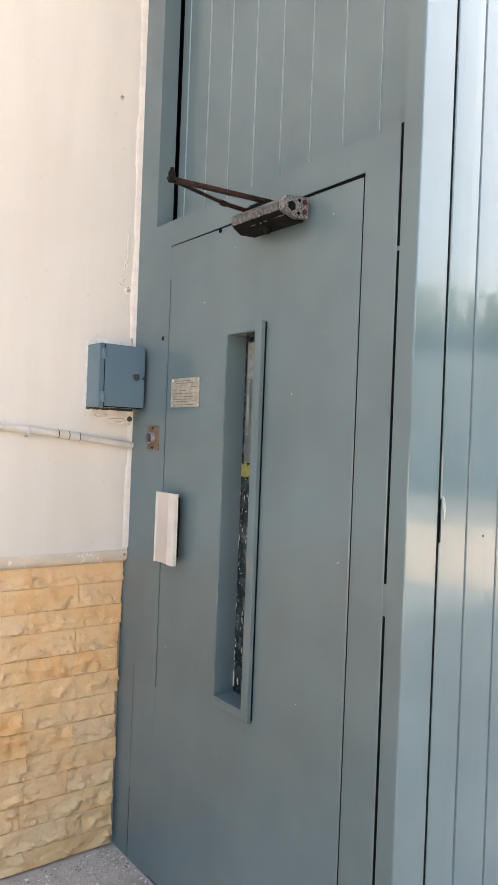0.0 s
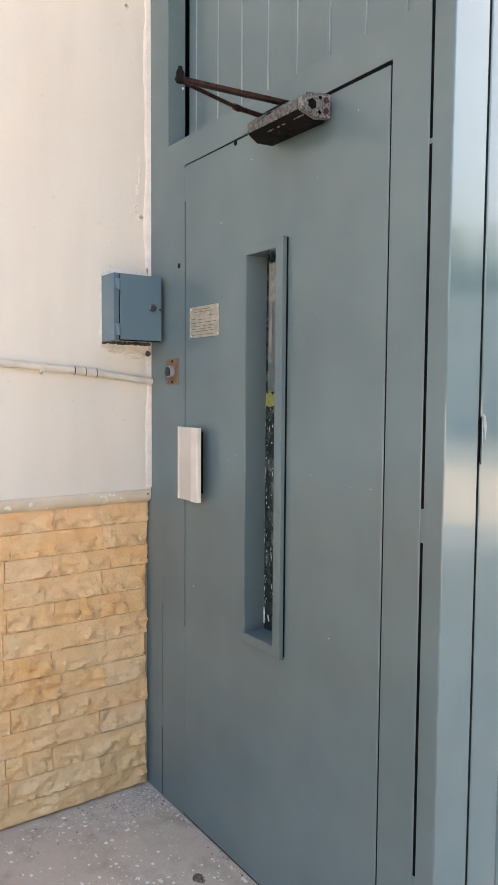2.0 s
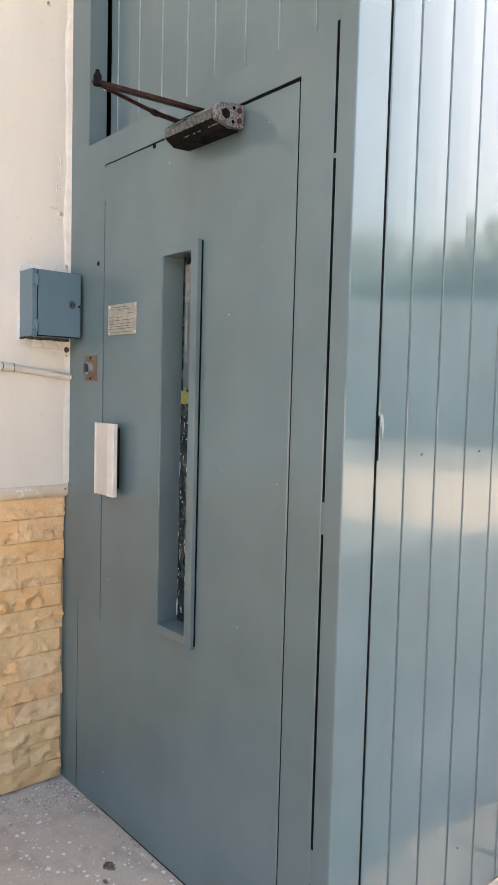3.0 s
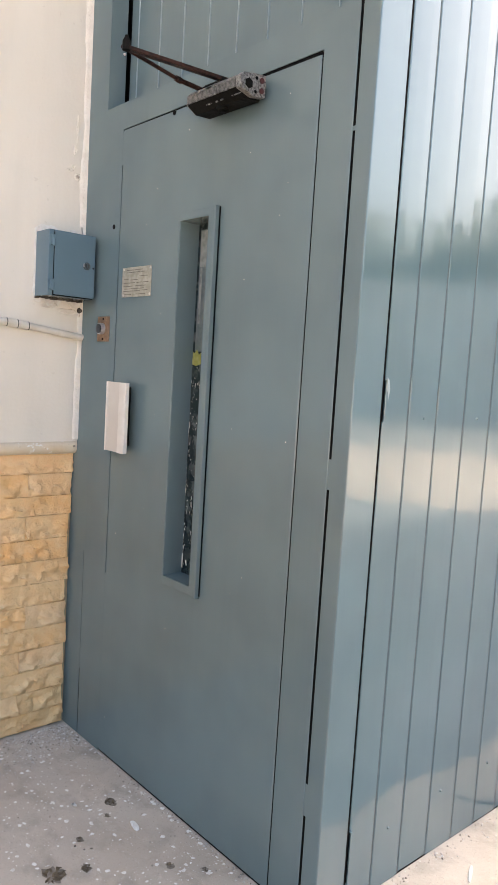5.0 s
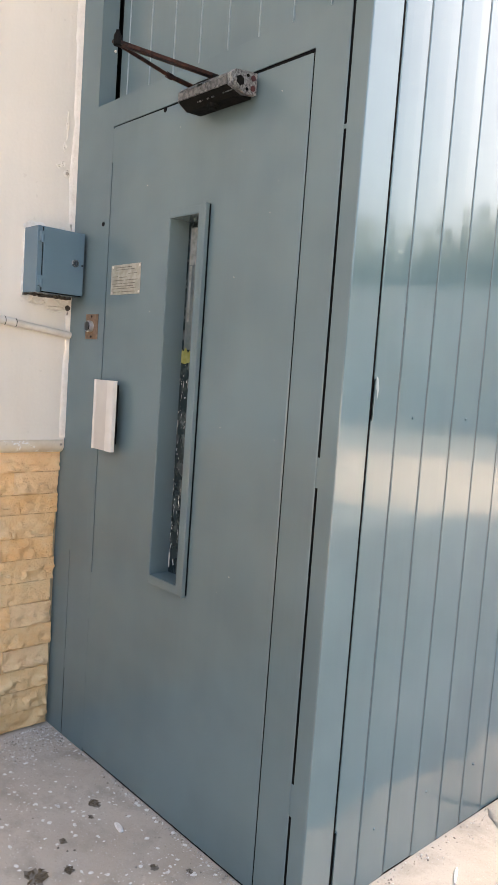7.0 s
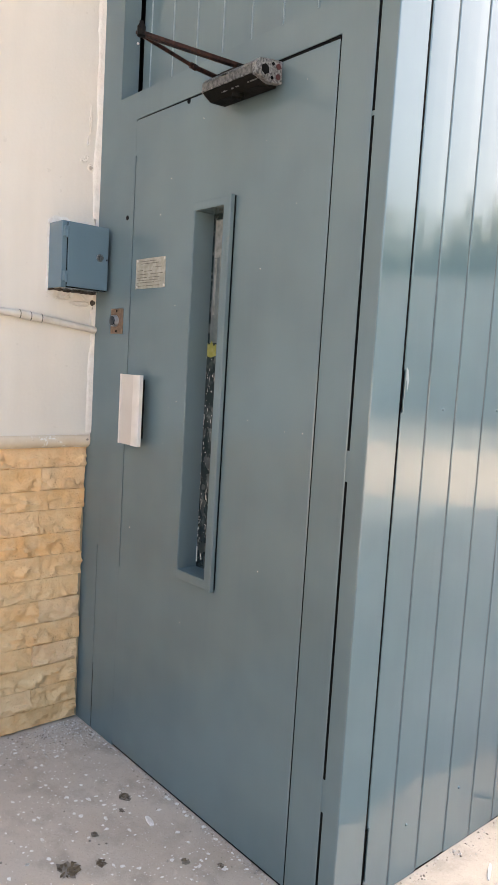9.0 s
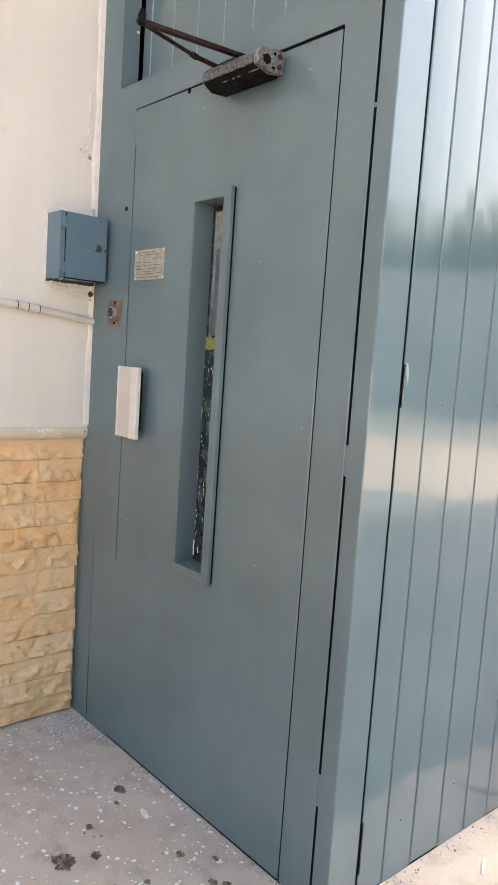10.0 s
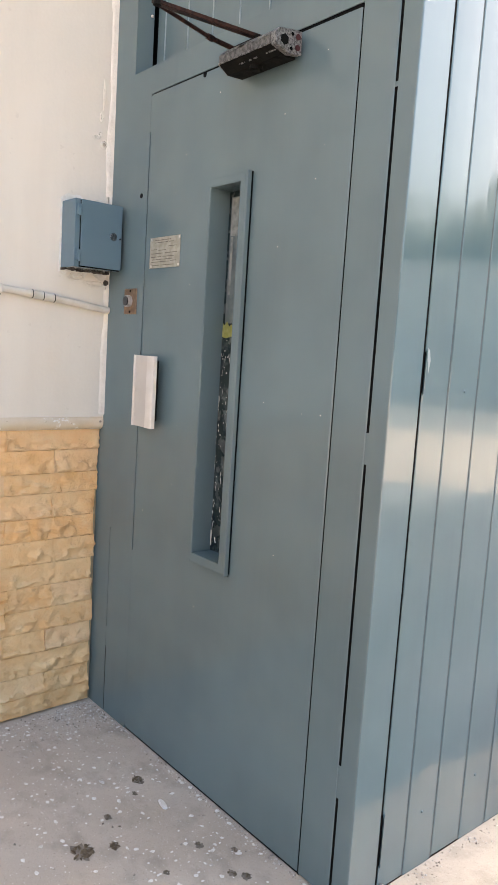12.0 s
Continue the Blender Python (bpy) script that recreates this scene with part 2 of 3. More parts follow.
def bar(a, b, width, thick, up=(0, 0, 1), bevel=0.001):
    """A flat bar from a to b."""
    a, b = Vector(a), Vector(b)
    d = (b - a).normalized()
    s = d.cross(Vector(up)).normalized()
    u = s.cross(d)
    bm = bmesh.new()
    box(bm, -width / 2, width / 2, 0, (b - a).length, -thick / 2, thick / 2, bevel)
    m = Matrix((s, d, u)).transposed().to_4x4()
    bm.transform(Matrix.Translation(a) @ m)
    return bm


def extrude(profile, axis, lo, hi, bevel=0.0):
    """A prism: profile points in the two other axes, in xyz order."""
    bm = bmesh.new()
    put = {"x": lambda p, w: (w, p[0], p[1]), "y": lambda p, w: (p[0], w, p[1]), "z": lambda p, w: (p[0], p[1], w)}[axis]
    near = [bm.verts.new(put(p, lo)) for p in profile]
    far = [bm.verts.new(put(p, hi)) for p in profile]
    bm.faces.new(near)
    bm.faces.new(far)
    for i in range(len(profile)):
        j = (i + 1) % len(profile)
        bm.faces.new((near[i], near[j], far[j], far[i]))
    bmesh.ops.recalc_face_normals(bm, faces=bm.faces)
    if bevel:
        bmesh.ops.bevel(bm, geom=list(bm.edges), offset=bevel, segments=2, profile=0.5, affect="EDGES")
    return bm


def mesh_of(name, bm, material, smooth=False):
    me = bpy.data.meshes.new(name)
    bm.normal_update()
    bm.to_mesh(me)
    bm.free()
    me.materials.append(material)
    if smooth:
        me.polygons.foreach_set("use_smooth", [True] * len(me.polygons))
        me.set_sharp_from_angle(angle=radians(40))
    return me


def thing(name, at, label, category, kind="", group=""):
    ob = new(name)
    ob.location = at
    ob.empty_display_size = 0.05
    return tagged(ob, label, category, group, kind)


def hang(ob, parent):
    ob.parent = parent
    if parent.type == "EMPTY":
        ob.matrix_parent_inverse = Matrix.Translation(parent.location).inverted()
    return ob


def part(name, bm, material, parent, label="", smooth=False):
    return tagged(hang(new(name, mesh_of(name, bm, material, smooth)), parent), label)


def single(name, bm, material, label, category, kind="", smooth=False, group=""):
    return tagged(new(name, mesh_of(name, bm, material, smooth)), label, category, group, kind)


def disc_y(x, z, y0, y1, r, seg=20):
    return rod(bmesh.new(), (x, y1, z), (x, y0, z), r, seg=seg)


def disc_x(y, z, x0, x1, r, seg=20):
    return rod(bmesh.new(), (x0, y, z), (x1, y, z), r, seg=seg)


# ---- ground ----
bm = bmesh.new()
bm.faces.new([bm.verts.new(p) for p in ((-400, -400, 0), (400, -400, 0), (400, 400, 0), (-400, 400, 0))])
single("ground", bm, m_floor, "worn grey concrete yard with pale flecks and stains", "ground", "structure")
ROAD = pose(0, 0, 0, 0, 0, 60 - 90)
bm = box(bmesh.new(), -60, 60, 13, 24, -0.2, 0.004)
bm.transform(ROAD)
single("road", bm, m_asphalt, "dusty grey asphalt road past the concrete yard", "road", "structure")

# Added out-of-view ground patch, ragged-edged, to darken what the side boards mirror.
edge_rng = random.Random(14)
near = [(1.50 + edge_rng.uniform(-0.02, 0.05), 0.10 + 0.20 * k) for k in range(34)]
far = [(1.55 + 0.37 * k, 7.1 - 0.21 * k + edge_rng.uniform(-0.35, 0.35)) for k in range(21)]
single("pavement", extrude(near + far + [(9.0, 0.10)], "z", -0.2, 0.003), m_dark_ground, "added grey ground patch out of view that darkens the boards' reflection", "driveway", "structure")

# ---- plastered wall with stone dado ----
WALL_X, WALL_END, WALL_TOP = 0.036, -3.2, 12.5
wall = single("wall_west", box(bmesh.new(), -0.25, WALL_X, -9.0, 30.0, 1.0, WALL_TOP), m_plaster, "cream plastered wall above a sandstone dado", "wall", "structure")
dado = single("wall_dado", box(bmesh.new(), -0.25, 0.004, -9.0, 30.0, 0.0, 0.998), m_joint, "split-faced yellow sandstone dado beside the lift door", "wall", "structure")
trim = single("trim", extrude([(0.0, 0.988), (0.022, 0.988), (0.031, 0.992), (0.038, 0.998), (0.0425, 1.007), (0.0430, 1.020), (0.040, 1.029), (0.034, 1.034), (0.0, 1.036)], "y", WALL_END, -0.002), m_ledge, "cream painted stone moulding, chipped, on top of the dado", "moulding", "structure", smooth=True)

# ---- lift enclosure: frame, corner post, boarded upper front and side ----
TOP = 3.55
lift = thing("lift_enclosure", (0.65, 0.8, 0), "grey-blue painted steel lift enclosure with boarded side", "lift shaft")
part("core", box(bmesh.new(), 0.06, 1.24, 0.10, 1.50, 0.0, TOP - 0.02), m_dark, lift)
part("left_jamb", boxes((0.005, 0.262, 0.0, 0.06, 0.66, 2.0395)), m_frame, lift)
part("jamb_upper", boxes((0.03, 0.160, 0.0, 0.06, 2.0395, TOP)), m_frame, lift)
part("jamb_strip", boxes((0.002, 0.1125, 0.0, 0.06, 0.0, 0.26)), m_frame, lift)
part("jamb_strip", boxes((0.1180, 0.262, 0.0, 0.06, 0.0, 0.26)), m_frame, lift)
part("jamb_strip", boxes((0.002, 0.1138, 0.0, 0.06, 0.26, 0.66)), m_frame, lift)
part("jamb_strip", boxes((0.1168, 0.262, 0.0, 0.06, 0.26, 0.66)), m_frame, lift)
part("weld", boxes((0.1130, 0.1175, 0.0004, 0.05, 0.240, 0.310)), m_frame, lift)
# Near-black strips stand in for the deep shade inside the jamb slits.
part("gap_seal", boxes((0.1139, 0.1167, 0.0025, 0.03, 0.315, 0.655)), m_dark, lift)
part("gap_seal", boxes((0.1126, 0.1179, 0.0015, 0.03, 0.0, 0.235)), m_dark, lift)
part("header", extrude([(0.160, 2.0395), (0.262, 2.0395), (1.116, 2.046), (1.218, 2.046), (1.218, 2.126), (0.160, 2.120)], "y", 0.0, 0.062), m_frame, lift)
part("right_jamb", extrude([(1.116, 0.0), (1.2155, 0.0), (1.218, 0.0025), (1.218, 0.06), (1.116, 0.06)], "z", 0.006, 2.046), m_frame, lift)
part("back_stop", boxes((0.262, 1.23, 0.0635, 0.099, 0.0, 2.045)), m_dark, lift)
post = part("corner_post", extrude([(1.227, 0.0), (1.2725, 0.0), (1.2748, 0.0006), (1.2760, 0.0018), (1.2765, 0.004), (1.2765, 0.1), (1.262, 0.1), (1.262, 0.02), (1.227, 0.02)], "z", 0.0, TOP), m_side, lift)
post.data.materials.append(m_frame)
for face in post.data.polygons:
    face.material_index = 1 if face.normal.y < -0.9 else 0
# Same black strips: shade of the door, header and post gaps, as geometry.
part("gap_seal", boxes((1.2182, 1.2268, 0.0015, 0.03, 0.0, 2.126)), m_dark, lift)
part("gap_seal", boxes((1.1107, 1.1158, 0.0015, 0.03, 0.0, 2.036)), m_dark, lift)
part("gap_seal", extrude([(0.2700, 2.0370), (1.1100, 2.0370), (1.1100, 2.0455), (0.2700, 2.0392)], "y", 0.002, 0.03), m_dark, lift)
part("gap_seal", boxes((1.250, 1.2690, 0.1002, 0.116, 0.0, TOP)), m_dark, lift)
for z0, z1 in ((1.055, 1.125), (0.265, 0.345), (1.848, 1.858)):
    part("weld", box(bmesh.new(), 1.2182, 1.2268, 0.0002, 0.0012, z0, z1), m_frame, lift)

FRONT_SEAMS = [0.169] + [0.214 + 0.125 * k for k in range(9)] + [1.258]
for x0, x1 in zip(FRONT_SEAMS, FRONT_SEAMS[1:]):
    bm = extrude([(x0, 0.0705), (x0 + 0.001, 0.070), (x1 - 0.0002, 0.070), (x1 - 0.0002, 0.095), (x0, 0.095)], "z", 2.05, TOP)
    part("board", bm, m_frame, lift)
# Paler paint: highlight painted on the seam beads; also the real scrape's colour.
m_glint_worn = painted_steel("seam_glint_and_worn_paint", (0.27, 0.33, 0.335), 0.22, ripple=0.06)
for x1 in FRONT_SEAMS[1:-1]:
    part("seam_bead", extrude([(x1 - 0.0022, 0.0702), (x1 - 0.0014, 0.0672), (x1 + 0.0008, 0.0670), (x1 + 0.0018, 0.0702)], "z", 2.05, TOP), m_glint_worn, lift, "seam edge with its highlight put into a paler colour")
SEAMS = [0.116, 0.214, 0.331, 0.455, 0.580, 0.700, 0.820, 0.940, 1.060, 1.180, 1.300, 1.420, 1.500]
for i, (y0, y1) in enumerate(zip(SEAMS, SEAMS[1:])):
    rng = random.Random(i)
    b = rng.uniform(0.0, 0.008)
    w = rng.uniform(-0.0012, 0.0012)
    bm = extrude([(1.250, y0 + 0.0004), (1.2668, y0 + 0.0004), (1.2692, y0 + 0.0018), (1.2703, y0 + 0.005), (1.2706 + w * 0.4, (y0 + y1) / 2 - 0.02), (1.2708 + w * 0.5, (y0 + y1) / 2 + 0.02), (1.2708, y1 - 0.005), (1.2696, y1 - 0.0020), (1.2668, y1 - 0.0004), (1.250, y1 - 0.0004)], "z", b, TOP)
    part("board", bm, m_side, lift)
# Dark strips in the board grooves; the grooves' shade is put into their colour.
m_joint_line = plain("groove_shade", (0.060, 0.086, 0.095), 0.5, spec=0.1)
for y0 in SEAMS[1:-1]:
    part("joint_line", box(bmesh.new(), 1.2640, 1.2697, y0 - 0.0021, y0 + 0.0021, 0.004, TOP), m_joint_line, lift)
for y, z in ((0.277, 1.223), (0.519, 1.223), (0.272, 0.155), (0.505, 0.175), (0.750, 0.178)):
    part("rivet", rod(bmesh.new(), (1.270, y, z), (1.2745, y, z), 0.004, 0.0025, seg=10), m_side, lift)
for z0, z1 in ((1.215, 1.312), (0.07, 0.205)):
    part("hinge_lip", extrude([(1.2692, 0.116), (1.2765, 0.1135), (1.2775, 0.1150), (1.2706, 0.124)], "z", z0, z1), m_side, lift)
    part("hinge_slot", box(bmesh.new(), 1.2692, 1.2720, 0.1005, 0.1158, z0 + 0.003, z1 - 0.003), m_dark, lift)
part("frame_screw", rod(bmesh.new(), (0.1645, 0.050, 2.306), (0.1685, 0.046, 2.306), 0.0045, 0.003, seg=8), m_flake, lift, "bare bright screw head")
part("paint_drip", rod(bmesh.new(), (0.537, -0.0012, 2.032), (0.537, 0.004, 2.032), 0.0075, seg=9), m_dark, lift)
part("scrape", extrude([(0.124, 1.318), (0.131, 1.312), (0.136, 1.290), (0.131, 1.262), (0.128, 1.285), (0.125, 1.292)], "x", 1.2698, 1.2712), m_glint_worn, lift, "pale paint scrape")
# Black strip fills the slit under the boards, as its shade.
part("base_gap", boxes((1.252, 1.2696, 0.118, 1.49, 0.0005, 0.0075)), m_dark, lift)
part("roof_sheet", box(bmesh.new(), 0.03, 1.30, -0.03, 1.53, TOP, TOP + 0.03), m_frame, lift)
part("anchor_bolt", rods(((1.272, 0.128, 0.012), (1.284, 0.128, 0.012), 0.009), ((1.283, 0.128, 0.012), (1.292, 0.128, 0.012), 0.006), ((1.280, 0.118, 0.0), (1.280, 0.118, 0.008), 0.010), seg=8), m_chrome, lift)

# ---- lift door ----
DX0, DX1, DZ0, DZ1 = 0.2655, 1.1105, 0.008, 2.036
WX0, WX1, WZ0, WZ1 = 0.606, 0.737, 0.698, 1.722
door = thing("door_1", (0.27, 0.02, 0), "closed grey painted steel lift door with narrow vision panel", "door", "structure")
leaf = extrude([(WX1, 0.0), (DX1 - 0.0025, 0.0), (DX1, 0.0025), (DX1, 0.045), (WX1, 0.045)], "z", DZ0, DZ1)
box(leaf, DX0 + 0.002, WX0, 0.0, 0.045, DZ0, DZ1)
add_on = extrude([(DX0 + 0.002, 0.0), (DX0 + 0.002, 0.045), (DX0, 0.045), (DX0, 0.0018)], "z", DZ0, DZ1)
part("leaf_edge", add_on, m_door, door)
for span in ((WX0, WX1, 0.0, 0.045, DZ0, WZ0), (WX0, WX1, 0.0, 0.045, WZ1, DZ1)):
    box(leaf, *span)
part("leaf", leaf, m_door, door)
part("paint_bridge", boxes((0.2621, 0.2674, 0.0001, 0.0016, 0.013, 0.62), (0.2621, 0.2674, 0.0001, 0.0016, 1.93, 2.033)), m_door, door)
# Thin black strips draw the shadow line along the window frame's outer edge.
part("gasket", boxes((0.7713, 0.7738, -0.0035, -0.0003, 0.679, 1.742), (0.606, 0.771, -0.0030, -0.0003, 0.6718, 0.6728)), m_dark, door)
# Black strip gives the dark line of shade below the door.
part("threshold_gap", boxes((0.268, 1.106, 0.0025, 0.03, 0.0005, 0.0078)), m_dark, door)
def ring(bm, outer, inner, y0, y1):
    """A rectangular frame standing in the xz plane, mitred at its corners."""
    corner = lambda q, y: [bm.verts.new((x, y, z)) for x, z in ((q[0], q[2]), (q[1], q[2]), (q[1], q[3]), (q[0], q[3]))]
    a, b, c, d = corner(outer, y0), corner(inner, y0), corner(inner, y1), corner(outer, y1)
    for k in range(4):
        m = (k + 1) % 4
        for p, q in ((a, b), (b, c), (c, d), (d, a)):
            bm.faces.new((p[k], p[m], q[m], q[k]))
    bmesh.ops.recalc_face_normals(bm, faces=bm.faces)
    return bm


fr_mesh = ring(bmesh.new(), (0.602, 0.7605, 0.6755, 1.742), (WX0, WX1, WZ0, WZ1), -0.0125, 0.0)
bmesh.ops.bevel(fr_mesh, geom=[e for e in fr_mesh.edges if all(v.co.y < -0.01 for v in e.verts)], offset=0.0015, segments=2, profile=0.5, affect="EDGES")
fr = part("window_frame", fr_mesh, m_door, door)
part("outer_lip", boxes((0.7605, 0.771, -0.016, 0.0, 0.673, 1.744), bevel=0.0015), m_door, fr)
part("reveal", boxes((WX0, WX0 + 0.002, -0.010, 0.056, WZ0, WZ1), (WX1 - 0.002, WX1, -0.010, 0.056, WZ0, WZ1), (WX0, WX1, -0.012, 0.056, WZ0, WZ0 + 0.002), (WX0, WX1, -0.012, 0.056, WZ1 - 0.002, WZ1)), m_door, fr)
pane = part("pane", box(bmesh.new(), WX0, WX1, 0.056, 0.060, WZ0, WZ1), m_glass, door, "dark dirty glass pane")
part("film", boxes((0.618, 0.735, 0.0552, 0.0558, 1.36, 1.705)), m_film, pane, "pale dusty film")
part("paper", boxes((0.622, 0.652, 0.0545, 0.0551, 1.60, 1.702), (0.624, 0.634, 0.0545, 0.0551, 1.44, 1.597)), m_paper, pane, "torn whitish backing paper")
part("sticker", extrude([(0.610, 1.322), (0.628, 1.318), (0.650, 1.324), (0.662, 1.321), (0.661, 1.352), (0.648, 1.357), (0.640, 1.350), (0.630, 1.366), (0.618, 1.354), (0.611, 1.360)], "y", 0.0538, 0.0543), m_yellow, pane, "torn yellow sticker")
rng = random.Random(5)
bm = bmesh.new()
for i in range(120):
    z = rng.uniform(0.72, 1.32) if i % 3 else rng.choice((0.80, 0.92, 1.02, 1.10, 1.17, 1.24)) + rng.gauss(0, 0.018)
    x = 0.607 + 0.050 * rng.random() ** 2.6
    h, w = 0.001 + 0.013 * rng.random() ** 2.5, 0.0006 + 0.0032 * rng.random() ** 2
    vs = [bm.verts.new((x + w * rng.uniform(0.4, 1.2) * c, 0.0550, z + h * rng.uniform(0.4, 1.2) * s)) for c, s in ((1, 0), (0.3, 1), (-0.8, 0.4), (-0.5, -0.9))]
    bm.faces.new(vs)
box(bm, 0.607, 0.613, 0.0542, 0.0548, 0.715, 0.76)
tagged(part("paint_flakes", bm, m_flake, pane, "white scraped paint specks"), kind="stuff")

grip = part("handle", extrude([(0.297, -0.033), (0.297, -0.0425), (0.2985, -0.044), (0.306, -0.044), (0.308, -0.0425), (0.372, -0.0425), (0.375, -0.0445), (0.409, -0.0445), (0.4115, -0.0425), (0.4115, -0.033)], "z", 1.036, 1.253, 0.0008), m_handle, door, "off-white plastic pull handle")
part("edge_strip", extrude([(0.3755, -0.0442), (0.377, -0.0458), (0.408, -0.0458), (0.4122, -0.0435), (0.4122, -0.032), (0.411, -0.032), (0.411, -0.0442)], "z", 1.0355, 1.2535), m_handle_side, grip, "paler raised edge strip")
part("edge_strip", extrude([(0.2962, -0.034), (0.2962, -0.0435), (0.298, -0.0448), (0.3055, -0.0448), (0.3055, -0.0438), (0.298, -0.0438), (0.2972, -0.034)], "z", 1.0355, 1.2535), m_handle_side, grip, "paler raised edge strip")
part("mount", boxes((0.300, 0.372, -0.033, 0.0, 1.055, 1.240)), m_black, grip)
part("keyhole", disc_y(0.228, 1.745, -0.0012, 0.004, 0.0075), m_dark, lift)

rng = random.Random(51)
bm = bmesh.new()
for i in range(34):
    x, z, r = rng.uniform(0.29, 1.09), rng.uniform(0.1, 2.0), 0.0006 + 0.0013 * rng.random() ** 2
    if 0.585 < x < 0.79 and 0.66 < z < 1.76:
        continue
    bm.faces.new([bm.verts.new((x + r * rng.uniform(0.6, 1.2) * math.cos(k * 1.05), -0.0006, z - r * rng.uniform(0.6, 1.3) * math.sin(k * 1.05))) for k in range(6)])
tagged(part("paint_specks", bm, m_flake, door, "tiny white paint specks"), kind="stuff")

# ---- notice plate on the door ----
plate = thing("notice_plate", (0.38, 0, 1.52), "small aluminium notice plate with worn dark print on the door", "sign")
part("sheet", boxes((0.295, 0.458, -0.0022, -0.0002, 1.519, 1.610), bevel=0.0008), m_plate, plate)
rows = [(0.322, 0.41, 1.601), (0.306, 0.37, 1.562), (0.38, 0.445, 1.562), (0.37, 0.43, 1.552), (0.31, 0.42, 1.544), (0.325, 0.395, 1.594), (0.40, 0.425, 1.594), (0.395, 0.44, 1.581), (0.306, 0.335, 1.574), (0.345, 0.385, 1.571), (0.306, 0.36, 1.552), (0.306, 0.40, 1.537), (0.41, 0.44, 1.538), (0.306, 0.35, 1.527), (0.36, 0.43, 1.527)]
for x0, x1, z in rows:
    part("text_bar", boxes((x0, x1, -0.0034, -0.0021, z - 0.0007, z + 0.0007)), m_ink, plate)
for x, z in ((0.306, 1.604), (0.455, 1.604), (0.306, 1.525), (0.455, 1.525)):
    part("corner_rivet", disc_y(x, z, -0.004, -0.002, 0.004, 10), m_flake, plate)

# ---- call button ----
call = thing("call_button", (0.19, 0, 1.38), "tarnished brass call button plate with black button", "button")
part("plate", boxes((0.152, 0.227, -0.003, 0.0, 1.380, 1.461), bevel=0.001), m_brass, call)
part("collar", disc_y(0.186, 1.421, -0.0165, -0.003, 0.0185), m_bright, call)
part("button", disc_y(0.186, 1.421, -0.0195, -0.012, 0.0150), m_knob, call)
for z in (1.388, 1.453):
    part("screw", disc_y(0.19, z, -0.005, -0.002, 0.0035, 10), m_dark, call)

# ---- door closer ----
closer = thing("door_closer", (0.82, -0.01, 1.96), "worn black and silver door closer with rusty elbow arm", "door closer")
prof = [(-0.012, 1.972), (-0.060, 1.969), (-0.087, 1.986), (-0.088, 2.008), (-0.080, 2.017), (-0.040, 2.023), (-0.012, 2.024)]
part("body", extrude(prof, "x", 0.720, 0.918, 0.0015), m_black, closer)
part("front_cover", extrude([(-0.0865, 1.9875), (-0.0893, 1.9885), (-0.0898, 2.0075), (-0.0815, 2.0180), (-0.0790, 2.0170), (-0.0870, 2.0075)], "x", 0.721, 0.917), m_bodytop, closer, "scuffed silver front with paint splashes")
part("top_cover", extrude([(-0.0800, 2.0172), (-0.040, 2.0240), (-0.014, 2.0255), (-0.014, 2.022), (-0.040, 2.020)], "x", 0.722, 0.916), m_bodytop, closer)
rng = random.Random(61)
bm = bmesh.new()
for k in range(70):
    x, edge = rng.uniform(0.722, 0.916), rng.choice((0, 0, 1, 2))
    y, z = ((-0.0897, 1.988), (-0.0901, 2.008), (-0.0740, 1.9775))[edge]
    w, h = 0.001 + 0.008 * rng.random() ** 3, rng.uniform(0.0006, 0.0022)
    box(bm, x - w, x + w, y - 0.0012, y + 0.0012, z - h, z + h)
tagged(part("chipped_edges", bm, m_alu, closer, "bare chips along the edges"), kind="stuff")
cap = part("end_cap", extrude([(-0.010, 1.978), (-0.046, 1.972), (-0.089, 1.983), (-0.092, 2.008), (-0.081, 2.020), (-0.040, 2.027), (-0.010, 2.030)], "x", 0.918, 0.935, 0.0015), m_alu, closer, "bare cast metal end cap")
part("hex_plug", rod(bmesh.new(), (0.934, -0.066, 1.997), (0.9385, -0.066, 1.997), 0.0125, seg=6), m_black, cap)
part("hex_ring", rod(bmesh.new(), (0.934, -0.066, 1.997), (0.9370, -0.066, 1.997), 0.0185, seg=24), m_alu, cap)
for y, z in ((-0.024, 2.014), (-0.024, 1.990)):
    part("valve_screw", rod(bmesh.new(), (0.934, y, z), (0.9375, y, z), 0.0068, seg=12), m_red, cap)
for y, z in ((-0.041, 2.016), (-0.043, 1.984)):
    part("valve_hole", rod(bmesh.new(), (0.934, y, z), (0.9365, y, z), 0.004, seg=10), m_dark, cap)
part("bottom_cap", rods(((0.82, -0.050, 1.972), (0.82, -0.050, 1.962), 0.016), ((0.82, -0.050, 1.963), (0.82, -0.050, 1.957), 0.010)), m_black, closer)
part("left_cap", extrude([(-0.014, 1.974), (-0.057, 1.972), (-0.083, 1.987), (-0.084, 2.006), (-0.076, 2.014), (-0.014, 2.020)], "x", 0.713, 0.720, 0.0015), m_bodytop, closer)
part("pinion", rods(((0.82, -0.050, 2.02), (0.82, -0.050, 2.040), 0.010)), m_black, closer)
ELBOW = Vector((0.780, -0.311, 2.042))
arm = part("main_arm", bar((0.816, -0.035, 2.040), ELBOW, 0.017, 0.009), m_rust, closer, "dark rusty flat steel arm")
fore = part("forearm", rods(((0.768, -0.315, 2.047), (0.722, -0.12, 2.041), 0.0048), ((0.722, -0.12, 2.041), (0.705, -0.018, 2.044), 0.0062)), m_rust, closer, "dark threaded steel rod")
